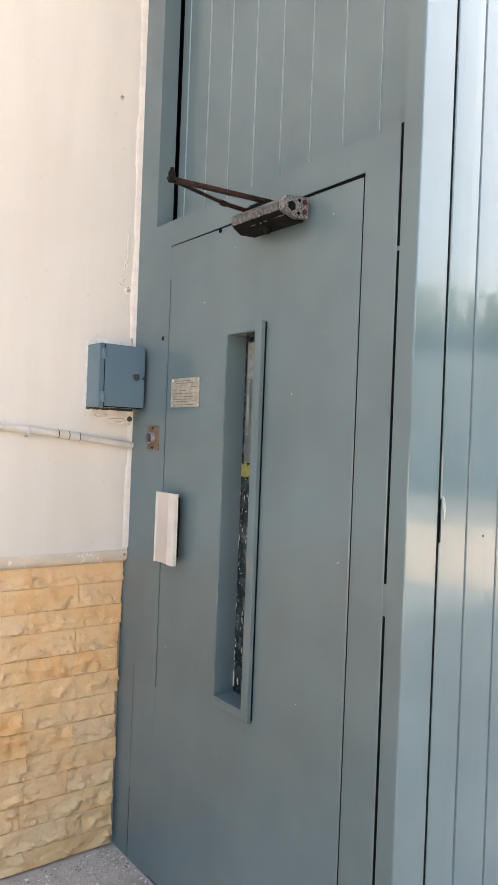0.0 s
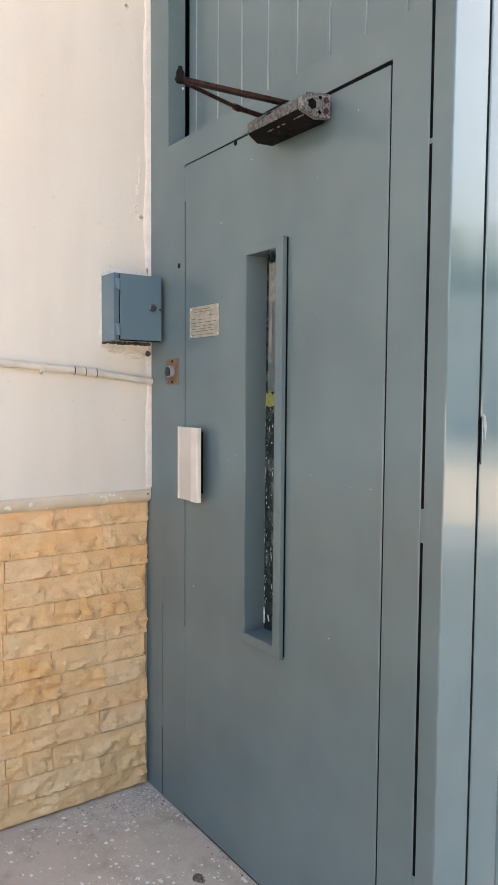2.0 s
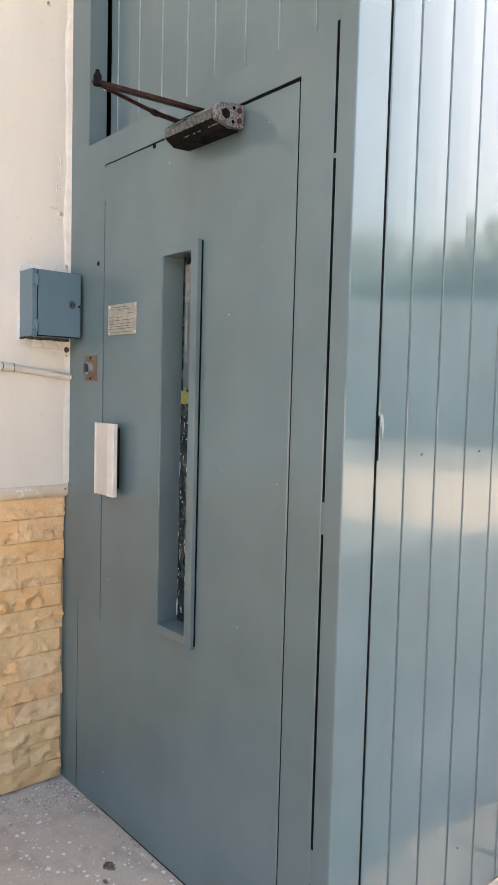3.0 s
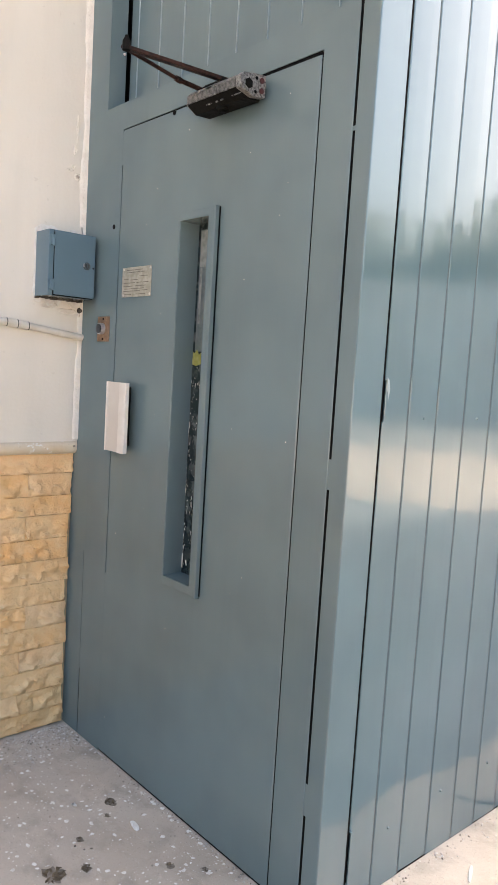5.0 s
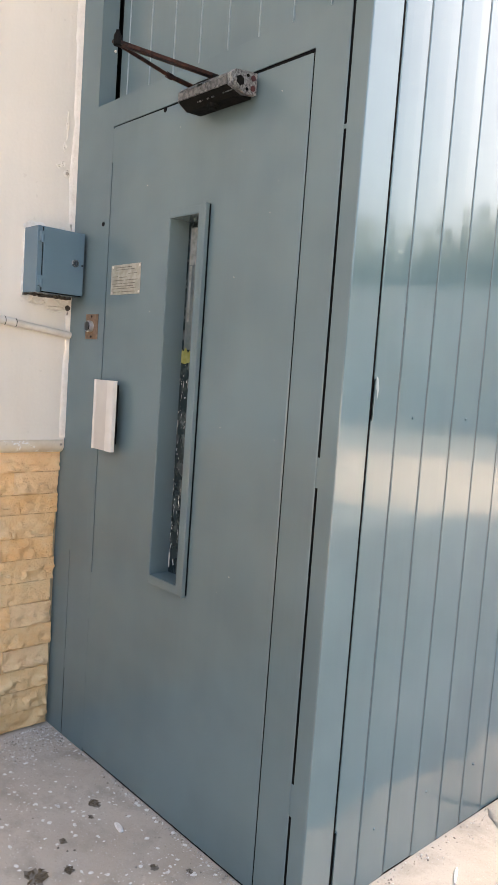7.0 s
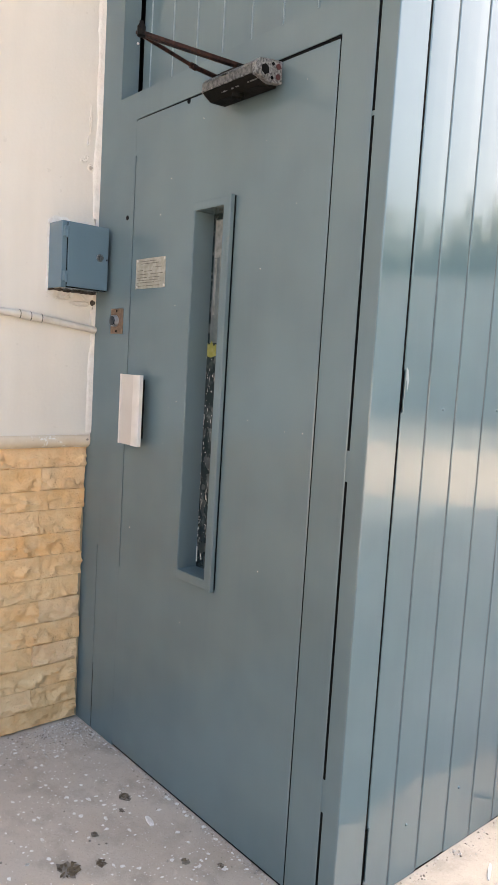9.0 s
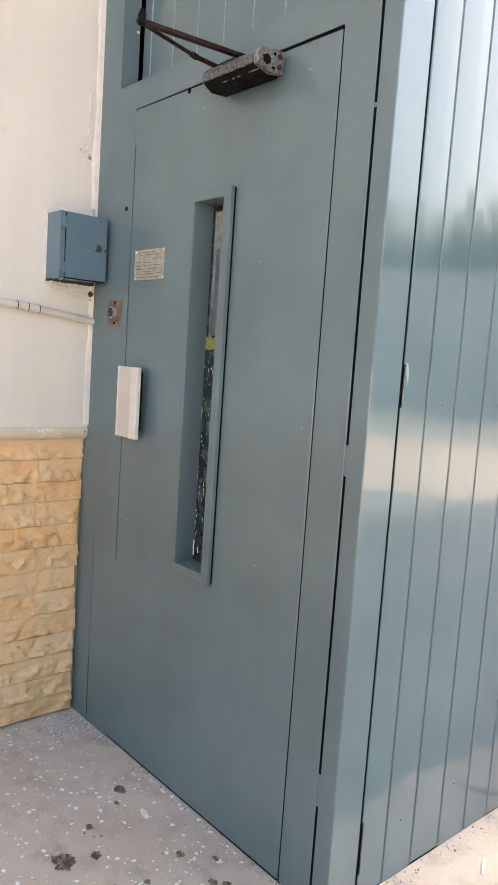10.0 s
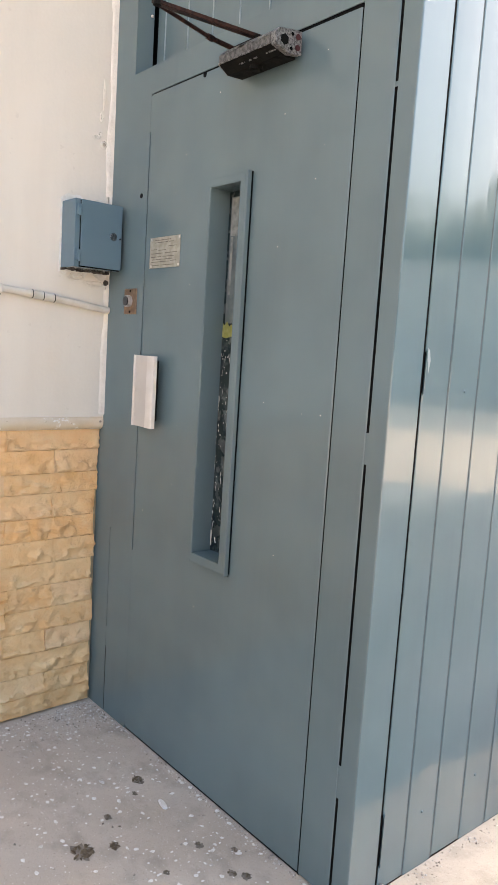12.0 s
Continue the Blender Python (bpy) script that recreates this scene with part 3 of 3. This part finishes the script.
part("lock_nut", rods(((0.7245, -0.130, 2.041), (0.7205, -0.114, 2.041), 0.0085), seg=6), m_rust, fore)
part("elbow_bolt", rods((ELBOW - Vector((0, 0, 0.006)), ELBOW + Vector((0, 0, 0.020)), 0.007), (ELBOW + Vector((0, 0, 0.020)), ELBOW + Vector((0, 0, 0.027)), 0.005), (ELBOW - Vector((0, 0, 0.006)), ELBOW + Vector((0, 0, 0.016)), 0.0095), seg=10), m_black, arm)
part("shoe", boxes((0.685, 0.760, -0.010, 0.0, 2.048, 2.068), (0.694, 0.716, -0.034, -0.008, 2.036, 2.052), bevel=0.002), m_black, closer)

# ---- meter box on the wall ----
cab = thing("meter_box", (0.09, -0.08, 1.517), "small grey-blue steel cabinet with key lock on the wall", "cabinet")
BX = 0.130
part("body", box(bmesh.new(), WALL_X, BX, -0.174, -0.017, 1.514, 1.721, 0.002), m_box, cab)
# Black slab behind the lid, painting the shade of the gap around it.
part("gasket", box(bmesh.new(), BX - 0.001, BX + 0.003, -0.157, -0.0155, 1.515, 1.717), m_dark, cab)
lid = part("lid", box(bmesh.new(), BX + 0.003, BX + 0.010, -0.156, -0.014, 1.518, 1.719, 0.0015), m_box, cab)
for z in (1.688, 1.550):
    part("hinge", boxes((BX - 0.002, BX + 0.013, -0.169, -0.155, z - 0.016, z + 0.016), bevel=0.0015), m_box, cab)
    part("hinge_pin", rods(((BX + 0.012, -0.162, z - 0.020), (BX + 0.012, -0.162, z + 0.004), 0.005), seg=10), m_box, cab)
ring_part = part("lock", disc_x(-0.045, 1.620, BX + 0.009, BX + 0.014, 0.0125), m_chrome, lid)
part("lock_core", disc_x(-0.045, 1.620, BX + 0.013, BX + 0.0155, 0.0085), m_knob, ring_part)
part("keyway", boxes((BX + 0.0154, BX + 0.0165, -0.0465, -0.0435, 1.614, 1.626)), m_chrome, ring_part)
part("knockout", disc_x(-0.020, 1.616, BX + 0.009, BX + 0.0115, 0.003, 10), m_dark, lid)
# Ragged dark strip: rust, plus the cabinet's shadow below it put into the colour.
bm = bmesh.new()
rng = random.Random(8)
for i in range(26):
    y = -0.175 + 0.0060 * i
    box(bm, WALL_X, WALL_X + rng.uniform(0.010, 0.05), y, y + 0.0062, 1.514 - rng.uniform(0.002, 0.007), 1.5145)
part("rust_crust", bm, m_crust, cab, "dark crumbling rust and painted shadow under the cabinet")
bm = bmesh.new()
rng = random.Random(3)
ring = []
for i in range(48):
    a = 2 * math.pi * i / 48
    cx, cz = math.cos(a), math.sin(a)
    k = 1 / max(abs(cx), abs(cz))
    y, z = -0.090 + cx * k * (0.083 + rng.uniform(0.001, 0.008)), 1.618 + cz * k * (0.110 + rng.uniform(0.001, 0.022))
    ring.append((min(y, -0.001), z))
vs = [bm.verts.new((WALL_X + 0.004, y, z)) for y, z in ring] + [bm.verts.new((WALL_X - 0.002, y, z)) for y, z in ring]
bm.faces.new(vs[:48])
for i in range(48):
    bm.faces.new((vs[i], vs[(i + 1) % 48], vs[48 + (i + 1) % 48], vs[48 + i]))
bmesh.ops.recalc_face_normals(bm, faces=bm.faces)
single("filler_patch", bm, m_patch, "ragged white filler smeared on the plaster round the cabinet", "plaster patch")

# ---- filler bead down the corner ----
bm = bmesh.new()
rng = random.Random(11)
last = None
zs = [1.04 + 0.03 * i for i in range(84)]
for z in zs:
    w = 0.021 + 0.013 * noise.noise((0, 3.1, z * 4)) + rng.uniform(-0.003, 0.003)
    if 1.48 < z < 1.76:
        w = 0.004
    cur = [bm.verts.new(p) for p in ((WALL_X - 0.001, -w, z), (WALL_X + 0.003, -w + 0.004, z), (WALL_X + 0.005, -0.010, z), (WALL_X + 0.008, -0.0005, z), (WALL_X - 0.001, -0.0005, z))]
    if last:
        for i in range(4):
            bm.faces.new((last[i], last[i + 1], cur[i + 1], cur[i]))
    last = cur
bmesh.ops.recalc_face_normals(bm, faces=bm.faces)
single("filler_bead", bm, m_filler, "uneven white filler bead between plaster and steel", "sealant", smooth=True)

# ---- conduit ----
pipe = thing("conduit_pipe", (WALL_X, -1.0, 1.42), "cream painted conduit pipe clipped along the plaster wall", "pipe")
PX = WALL_X + 0.014
part("pipe", rods(((PX, WALL_END, 1.4950), (PX, -0.80, 1.4650), 0.0115), ((PX, -0.80, 1.4650), (PX, -0.270, 1.4220), 0.0115)), m_pipe, pipe, smooth=True)
part("pipe_end", rods(((PX, -0.200, 1.4150), (PX, -0.003, 1.3910), 0.0115)), m_pipe, pipe, smooth=True)
cp = part("coupling", rods(((PX, -0.275, 1.4225), (PX, -0.196, 1.4145), 0.0135)), m_pipe, pipe, smooth=True)
for y in (-0.272, -0.236, -0.199):
    zc = 1.4225 + (y + 0.275) * -0.1
    part("joint_ring", rods(((PX, y - 0.0012, zc), (PX, y + 0.0012, zc), 0.0139)), m_black, cp)
for y, zc in ((-0.372, 1.4300), (-1.1, 1.4690), (-1.9, 1.4770), (-2.7, 1.4870)):
    part("clip", boxes((WALL_X, PX + 0.0125, y - 0.006, y + 0.006, zc - 0.016, zc + 0.013), bevel=0.004), m_pipe, pipe)
    part("clip_screw", disc_x(y, zc - 0.018, WALL_X, WALL_X + 0.006, 0.005, 10), m_screw, pipe)

single("rust_spot", rod(bmesh.new(), (WALL_X + 0.002, -0.011, 1.482), (WALL_X + 0.011, -0.010, 1.482), 0.010, 0.006, seg=9), m_crust, "dark rusty pipe stub in the corner filler", "rust spot")
single("trim_screw", rod(bmesh.new(), (0.040, -0.014, 1.016), (0.0465, -0.014, 1.016), 0.005, 0.0035, seg=10), m_screw, "small rusty screw in the moulding's end", "screw")

# ---- screws and anchors left in the plaster ----
def wall_screw(y, z, r):
    s = thing("wall_screw", (WALL_X, y, z), "painted-over screw head stuck in cream plaster", "screw", group="screws in the plaster wall")
    part("head", rod(bmesh.new(), (WALL_X - 0.002, y, z), (WALL_X + 0.007, y, z), r, r * 0.6, seg=12), m_screw, s, smooth=True)
    part("filler_dab", rod(bmesh.new(), (WALL_X - 0.002, y, z), (WALL_X + 0.0025, y, z), r * 1.9, r * 1.2, seg=9), m_filler, s)


for y, z, r in ((-0.035, 1.922, 0.008), (-0.085, 2.569, 0.007)):
    wall_screw(y, z, r)

def plaster_scar(y, z, w, h, seed):
    """A shallow ragged blister in the plaster with a raised dark rim."""
    rng = random.Random(seed)
    bm = bmesh.new()
    outer, inner = [], []
    for k in range(14):
        a, q = k * 6.283 / 14, rng.uniform(0.7, 1.3)
        outer.append(bm.verts.new((WALL_X - 0.0005, y + w * q * math.cos(a), z + h * q * math.sin(a))))
        inner.append(bm.verts.new((WALL_X + 0.0035, y + w * q * 0.72 * math.cos(a), z + h * q * 0.72 * math.sin(a))))
    mid = bm.verts.new((WALL_X + 0.0008, y, z))
    for k in range(14):
        m = (k + 1) % 14
        bm.faces.new((outer[k], outer[m], inner[m], inner[k]))
        bm.faces.new((inner[k], inner[m], mid))
    bmesh.ops.recalc_face_normals(bm, faces=bm.faces)
    single("plaster_scar", bm, m_filler, "ragged blister and crack in the cream plaster", "plaster damage", group="blisters in the plaster")


for k, (y, z, w, h) in enumerate(((-0.062, 1.940, 0.012, 0.006), (-0.050, 1.950, 0.008, 0.010), (-0.046, 2.005, 0.006, 0.016), (-0.040, 2.080, 0.004, 0.045), (-0.050, 1.475, 0.040, 0.012), (-0.120, 1.490, 0.030, 0.010))):
    plaster_scar(y, z, w, h, k)

# ---- litter on the ground ----
def leaf_clump(x, y, r, seed):
    """Crumpled dry leaf scraps lying on a damp dark stain."""
    rng = random.Random(seed)
    clump = thing("leaf_litter", (x, y, 0), "dark brown crumpled leaf litter on a damp stain", "litter", group="litter on the yard")
    bm = bmesh.new()
    bm.faces.new([bm.verts.new((x + r * 1.25 * q * math.cos(k * 0.3307), y + r * q * math.sin(k * 0.3307), 0.0013)) for k in range(19) for q in (0.8 + 0.55 * noise.noise((k * 0.9, seed * 3.3, 0)) + rng.uniform(-0.12, 0.12),)])
    part("stain", bm, m_damp, clump, "dark damp patch")
    bm = bmesh.new()
    for _ in range(9 if r < 0.015 else 22):
        a, d, k, turn = rng.uniform(0, 6.28), r * 0.8 * rng.random() ** 0.7, r * rng.uniform(0.12, 0.42), rng.uniform(0, 6.28)
        c, up = Vector((x + 1.2 * d * math.cos(a), y + d * math.sin(a), 0.0018)), rng.uniform(0.1, 0.7)
        along, across = Vector((math.cos(turn), math.sin(turn), rng.uniform(0, 0.25))), Vector((-math.sin(turn), math.cos(turn), 0))
        spine = [bm.verts.new(c + along * k * q + Vector((0, 0, k * up * (1 - q * q) * 0.4))) for q in (-1, -0.3, 0.4, 1)]
        for side in (1, -1):
            edge = [bm.verts.new(c + along * k * q + across * side * k * w * rng.uniform(0.6, 1.2) + Vector((0, 0, k * up * rng.uniform(0.0, 0.5)))) for q, w in ((-0.4, 0.45), (0.45, 0.4))]
            bm.faces.new((spine[0], edge[0], spine[1]))
            bm.faces.new((spine[1], edge[0], edge[1], spine[2]))
            bm.faces.new((spine[2], edge[1], spine[3]))
    part("leaf_scraps", bm, m_soil, clump)


for k, (x, y, r) in enumerate(((0.549, -0.119, 0.019), (0.600, -0.160, 0.010), (0.652, -0.276, 0.013), (0.764, -0.318, 0.016), (0.738, -0.396, 0.032), (1.016, -0.130, 0.013), (1.044, -0.108, 0.014), (0.922, -0.261, 0.009), (0.886, -0.138, 0.014), (0.952, -0.072, 0.010))):
    leaf_clump(x, y, r, 11 + k)


def chip(name, x, y, length, width, turn, label, seed):
    """A flat broken sliver with a chamfered upper edge."""
    rng = random.Random(seed)
    outline = [(-0.5, -0.35), (-0.15, -0.5), (0.35, -0.42), (0.5, -0.1), (0.46, 0.32), (0.1, 0.5), (-0.3, 0.38), (-0.5, 0.1)]
    bm = bmesh.new()
    rings = []
    for z, k in ((0.0006, 1.0), (0.0035, 1.0), (0.0055, 0.78)):
        rings.append([bm.verts.new((px * length * k, py * width * k, z + rng.uniform(0, 0.0008))) for px, py in outline])
    for low, high in zip(rings, rings[1:]):
        for k in range(8):
            bm.faces.new((low[k], low[(k + 1) % 8], high[(k + 1) % 8], high[k]))
    bm.faces.new(rings[-1])
    bm.transform(pose(x, y, 0, 0, 0, turn))
    single(name, bm, m_lime, label, "debris", group="white chips on the concrete")


chip("plaster_chip", 0.690, -0.122, 0.046, 0.017, -12, "elongated white plaster chip on the concrete", 2)
chip("plaster_chip", 1.392, 0.492, 0.070, 0.010, 116, "long thin white plaster sliver beside the boarded side", 3)
def broken_slab():
    """A raised patch of broken concrete against the boards, its edge rounded and cracked."""
    edge = [(1.279, 0.852), (1.305, 0.822), (1.350, 0.785), (1.42, 0.765), (1.465, 0.80), (1.475, 0.95), (1.47, 1.10), (1.475, 1.25), (1.46, 1.42), (1.36, 1.45), (1.279, 1.44), (1.279, 1.20), (1.279, 1.00)]
    mid = Vector((1.37, 1.10, 0))
    bm = bmesh.new()
    rings = []
    for step, (k, z) in enumerate(((1.0, 0.0), (0.985, 0.006), (0.95, 0.010), (0.82, 0.013), (0.6, 0.014), (0.3, 0.015))):
        ring_now = []
        for n, (x, y) in enumerate(edge):
            nx, ny = edge[(n + 1) % len(edge)]
            for f in (0.0, 0.25, 0.5, 0.75):
                p = Vector((x + (nx - x) * f, y + (ny - y) * f, 0))
                q = mid + (p - mid) * k
                wob = noise.noise(Vector((q.x * 22, q.y * 22, step * 1.3)))
                ring_now.append(bm.verts.new((max(1.278, q.x + 0.008 * wob), q.y + 0.008 * wob, max(0.0, z + (0.003 * wob if step else 0)))))
        rings.append(ring_now)
    for low, high in zip(rings, rings[1:]):
        for n in range(len(low)):
            m = (n + 1) % len(low)
            bm.faces.new((low[n], low[m], high[m], high[n]))
    bm.faces.new(rings[-1])
    bmesh.ops.recalc_face_normals(bm, faces=bm.faces)
    single("broken_slab", bm, m_floor, "raised pale broken concrete patch beside the boarded side", "concrete slab", smooth=True)


broken_slab()

rng = random.Random(21)
bm = bmesh.new()
for i in range(2300):
    if i < 1000:
        x, y = 0.03 + abs(rng.gauss(0, 0.11)), -abs(rng.gauss(0, 0.20)) - 0.004
    elif i < 1450:
        x, y = rng.uniform(0.1, 1.3), -abs(rng.gauss(0, 0.012)) - 0.002
    elif i < 2000:
        x, y = rng.uniform(0.05, 1.9), rng.uniform(-0.9, -0.01)
    else:
        x, y = 1.276 + abs(rng.gauss(0, 0.03)), rng.uniform(0.12, 1.4)
    r = 0.0011 + 0.0030 * rng.random() ** 2
    top = bm.verts.new((x + rng.uniform(-r, r) * 0.3, y + rng.uniform(-r, r) * 0.3, r * rng.uniform(0.8, 1.4)))
    a0 = rng.uniform(0, 6)
    base = [bm.verts.new((x + r * rng.uniform(0.7, 1.3) * math.cos(a0 + k * 1.257), y + r * rng.uniform(0.7, 1.3) * math.sin(a0 + k * 1.257), 0.0002)) for k in range(5)]
    for k in range(5):
        bm.faces.new((base[k], base[(k + 1) % 5], top))
single("gravel", bm, m_gravel, "loose pale grit and gravel gathered in the corner", "gravel", "stuff")

rng = random.Random(33)
bm = bmesh.new()
for i in range(3600):
    x, y = rng.uniform(0.04, 1.7), -0.008 - 0.9 * rng.random() ** 1.2
    if noise.noise((x * 6, y * 6, 2.0)) + rng.uniform(-0.35, 0.45) < 0.0:
        continue
    r, a0 = 0.0011 + 0.0066 * rng.random() ** 4.5, rng.uniform(0, 6)
    long = rng.uniform(0.6, 1.5)
    bm.faces.new([bm.verts.new((x + r * long * rng.uniform(0.55, 1.3) * math.cos(a0 + k * 0.898), y + r * rng.uniform(0.55, 1.3) * math.sin(a0 + k * 0.898), 0.0010)) for k in range(7)])
single("paint_drops", bm, m_lime, "white paint drops and lime flecks dried on concrete", "paint drops", "stuff")

# ---- trees across the road ----
def tree(x, y, h, seed):
    rng = random.Random(seed)
    t = thing("tree", (x, y, 0), "leafy roadside tree with a rounded uneven crown", "tree", group="trees across the road")
    bm = bmesh.new()
    rod(bm, (x, y, 0), (x + 0.1, y, h * 0.45), 0.16, 0.10, seg=9)
    for k in range(6):
        a = k * 1.05 + rng.random()
        rod(bm, (x + 0.1, y, h * rng.uniform(0.30, 0.45)), (x + h * 0.2 * math.cos(a), y + h * 0.2 * math.sin(a), h * rng.uniform(0.6, 0.85)), 0.06, 0.02, seg=6)
    part("trunk", bm, m_bark, t)
    bm = bmesh.new()
    blobs = [(Vector((rng.gauss(0, 0.16) * h, rng.gauss(0, 0.16) * h, h * rng.uniform(0.42, 0.92))), h * rng.uniform(0.10, 0.17)) for _ in range(20)]
    for c, r in blobs:
        for _ in range(115):
            d = Vector((rng.gauss(0, 1), rng.gauss(0, 1), rng.gauss(0, 1))).normalized()
            p = Vector((x, y, 0)) + c + d * r * rng.uniform(0.55, 1.1)
            s = rng.uniform(0.12, 0.30)
            u = Vector((rng.gauss(0, 1), rng.gauss(0, 1), rng.gauss(0, 1))).normalized() * s
            w = u.cross(d).normalized() * s * 0.6
            bm.faces.new([bm.verts.new(q) for q in (p - u, p + w, p + u, p - w)])
    part("crown", bm, m_leaf, t)


for i in range(11):
    rng = random.Random(40 + i)
    p = ROAD @ Vector((-12 + 2.5 * i, 28 + rng.uniform(-0.6, 2.5), 0))
    tree(p.x, p.y, rng.uniform(6.4, 9.8), 70 + i)

fence = thing("boundary_wall", ROAD @ Vector((0, 25.1, 0)), "long pale grey rendered wall across the road", "wall")
bm = box(bmesh.new(), -22, 22, 25.0, 25.25, 0.0, 4.6)
bm.transform(ROAD)
part("wall_body", bm, m_render, fence)
bm = box(bmesh.new(), -22.05, 22.05, 24.94, 25.31, 4.6, 4.7, 0.01)
bm.transform(ROAD)
part("coping", bm, m_render, fence)
for k in range(-7, 8):
    bm = box(bmesh.new(), k * 3.0 - 0.15, k * 3.0 + 0.15, 24.88, 25.0, 0.0, 4.6, 0.01)
    bm.transform(ROAD)
    part("pier", bm, m_render, fence)

# ---- dado stones ----
def stone_mesh(length, height, seed):
    """One split-faced stone lying along y, its back at x = 0: a smooth drafted band, and below it a broken scar of uneven depth."""
    nu, nv = max(8, round(length / 0.008)), 10
    bm = bmesh.new()
    grid = []
    tilt, lift_off = ((seed * 0.61) % 1 - 0.5) * 1.6, 0.25 + 0.5 * ((seed * 0.37) % 1)
    for j in range(nv + 1):
        row = []
        for i in range(nu + 1):
            u, v = i / nu, j / nv
            s, h = u * length, v * height
            ridge = lift_off + tilt * (((s * 7) % 1) - 0.5) * 0.5 + 0.38 * noise.noise((s * 11, seed * 1.7, 0)) + 0.14 * noise.noise((s * 45, seed * 2.3, 4))
            swell = noise.noise((s * 8, h * 13, seed * 7.3))
            chips = noise.turbulence((s * 26, h * 34, seed * 3.9), 3, False) - 0.4
            below = min(1.0, max(0.0, (ridge - v) * height / 0.0045))
            depth = 0.0150 + 0.0040 * swell + 0.0055 * chips + below * (0.0062 + 0.0050 * swell + 0.0095 * chips)
            depth += 0.0032 * noise.noise((s * 62, h * 70, seed * 5.1)) * (0.4 + 0.6 * below)
            rough = 0.0022 * swell + 0.0015 * chips
            if j == 0:
                depth = 0.0135 + rough
            if j == nv:
                depth = 0.0135 + rough
            y = -length * u + (0.004 * noise.noise((v * 5, seed, i)) if 0 < i < nu else 0)
            row.append(bm.verts.new((max(depth, 0.004), y, height * v + (0.005 * noise.noise((u * 9, seed, j)) if 0 < j < nv else 0))))
        grid.append(row)
    for j in range(nv):
        for i in range(nu):
            bm.faces.new((grid[j][i], grid[j][i + 1], grid[j + 1][i + 1], grid[j + 1][i]))
    rim = [grid[0][i] for i in range(nu + 1)] + [grid[j][nu] for j in range(1, nv + 1)] + [grid[nv][i] for i in range(nu - 1, -1, -1)] + [grid[j][0] for j in range(nv - 1, 0, -1)]
    back = [bm.verts.new((0.0, v.co.y, v.co.z)) for v in rim]
    for k in range(len(rim)):
        bm.faces.new((rim[k], rim[(k + 1) % len(rim)], back[(k + 1) % len(rim)], back[k]))
    bmesh.ops.recalc_face_normals(bm, faces=bm.faces)
    return mesh_of("stone", bm, m_stone, True)


COURSES = [0.005, 0.069, 0.145, 0.222, 0.299, 0.376, 0.457, 0.534, 0.614, 0.690, 0.773, 0.841, 0.919, 0.989]
rng = random.Random(9)
for c, (z0, z1) in enumerate(zip(COURSES, COURSES[1:])):
    y = -0.001 - rng.uniform(0, 0.003) if c > 9 else -0.003 - rng.uniform(0, 0.015)
    first = True
    while y > WALL_END + 0.1:
        length = (0.16 if c % 2 else 0.32) + rng.uniform(-0.012, 0.012) if first else rng.choice((0.15, 0.30, 0.32, 0.33))
        first = False
        length = min(length, y - WALL_END)
        ob = new("stone", stone_mesh(length - 0.0015, z1 - z0 - 0.0015, rng.randint(0, 9999)))
        ob.location = (0.004, y, z0 + 0.0015)
        ob.parent = dado
        y -= length
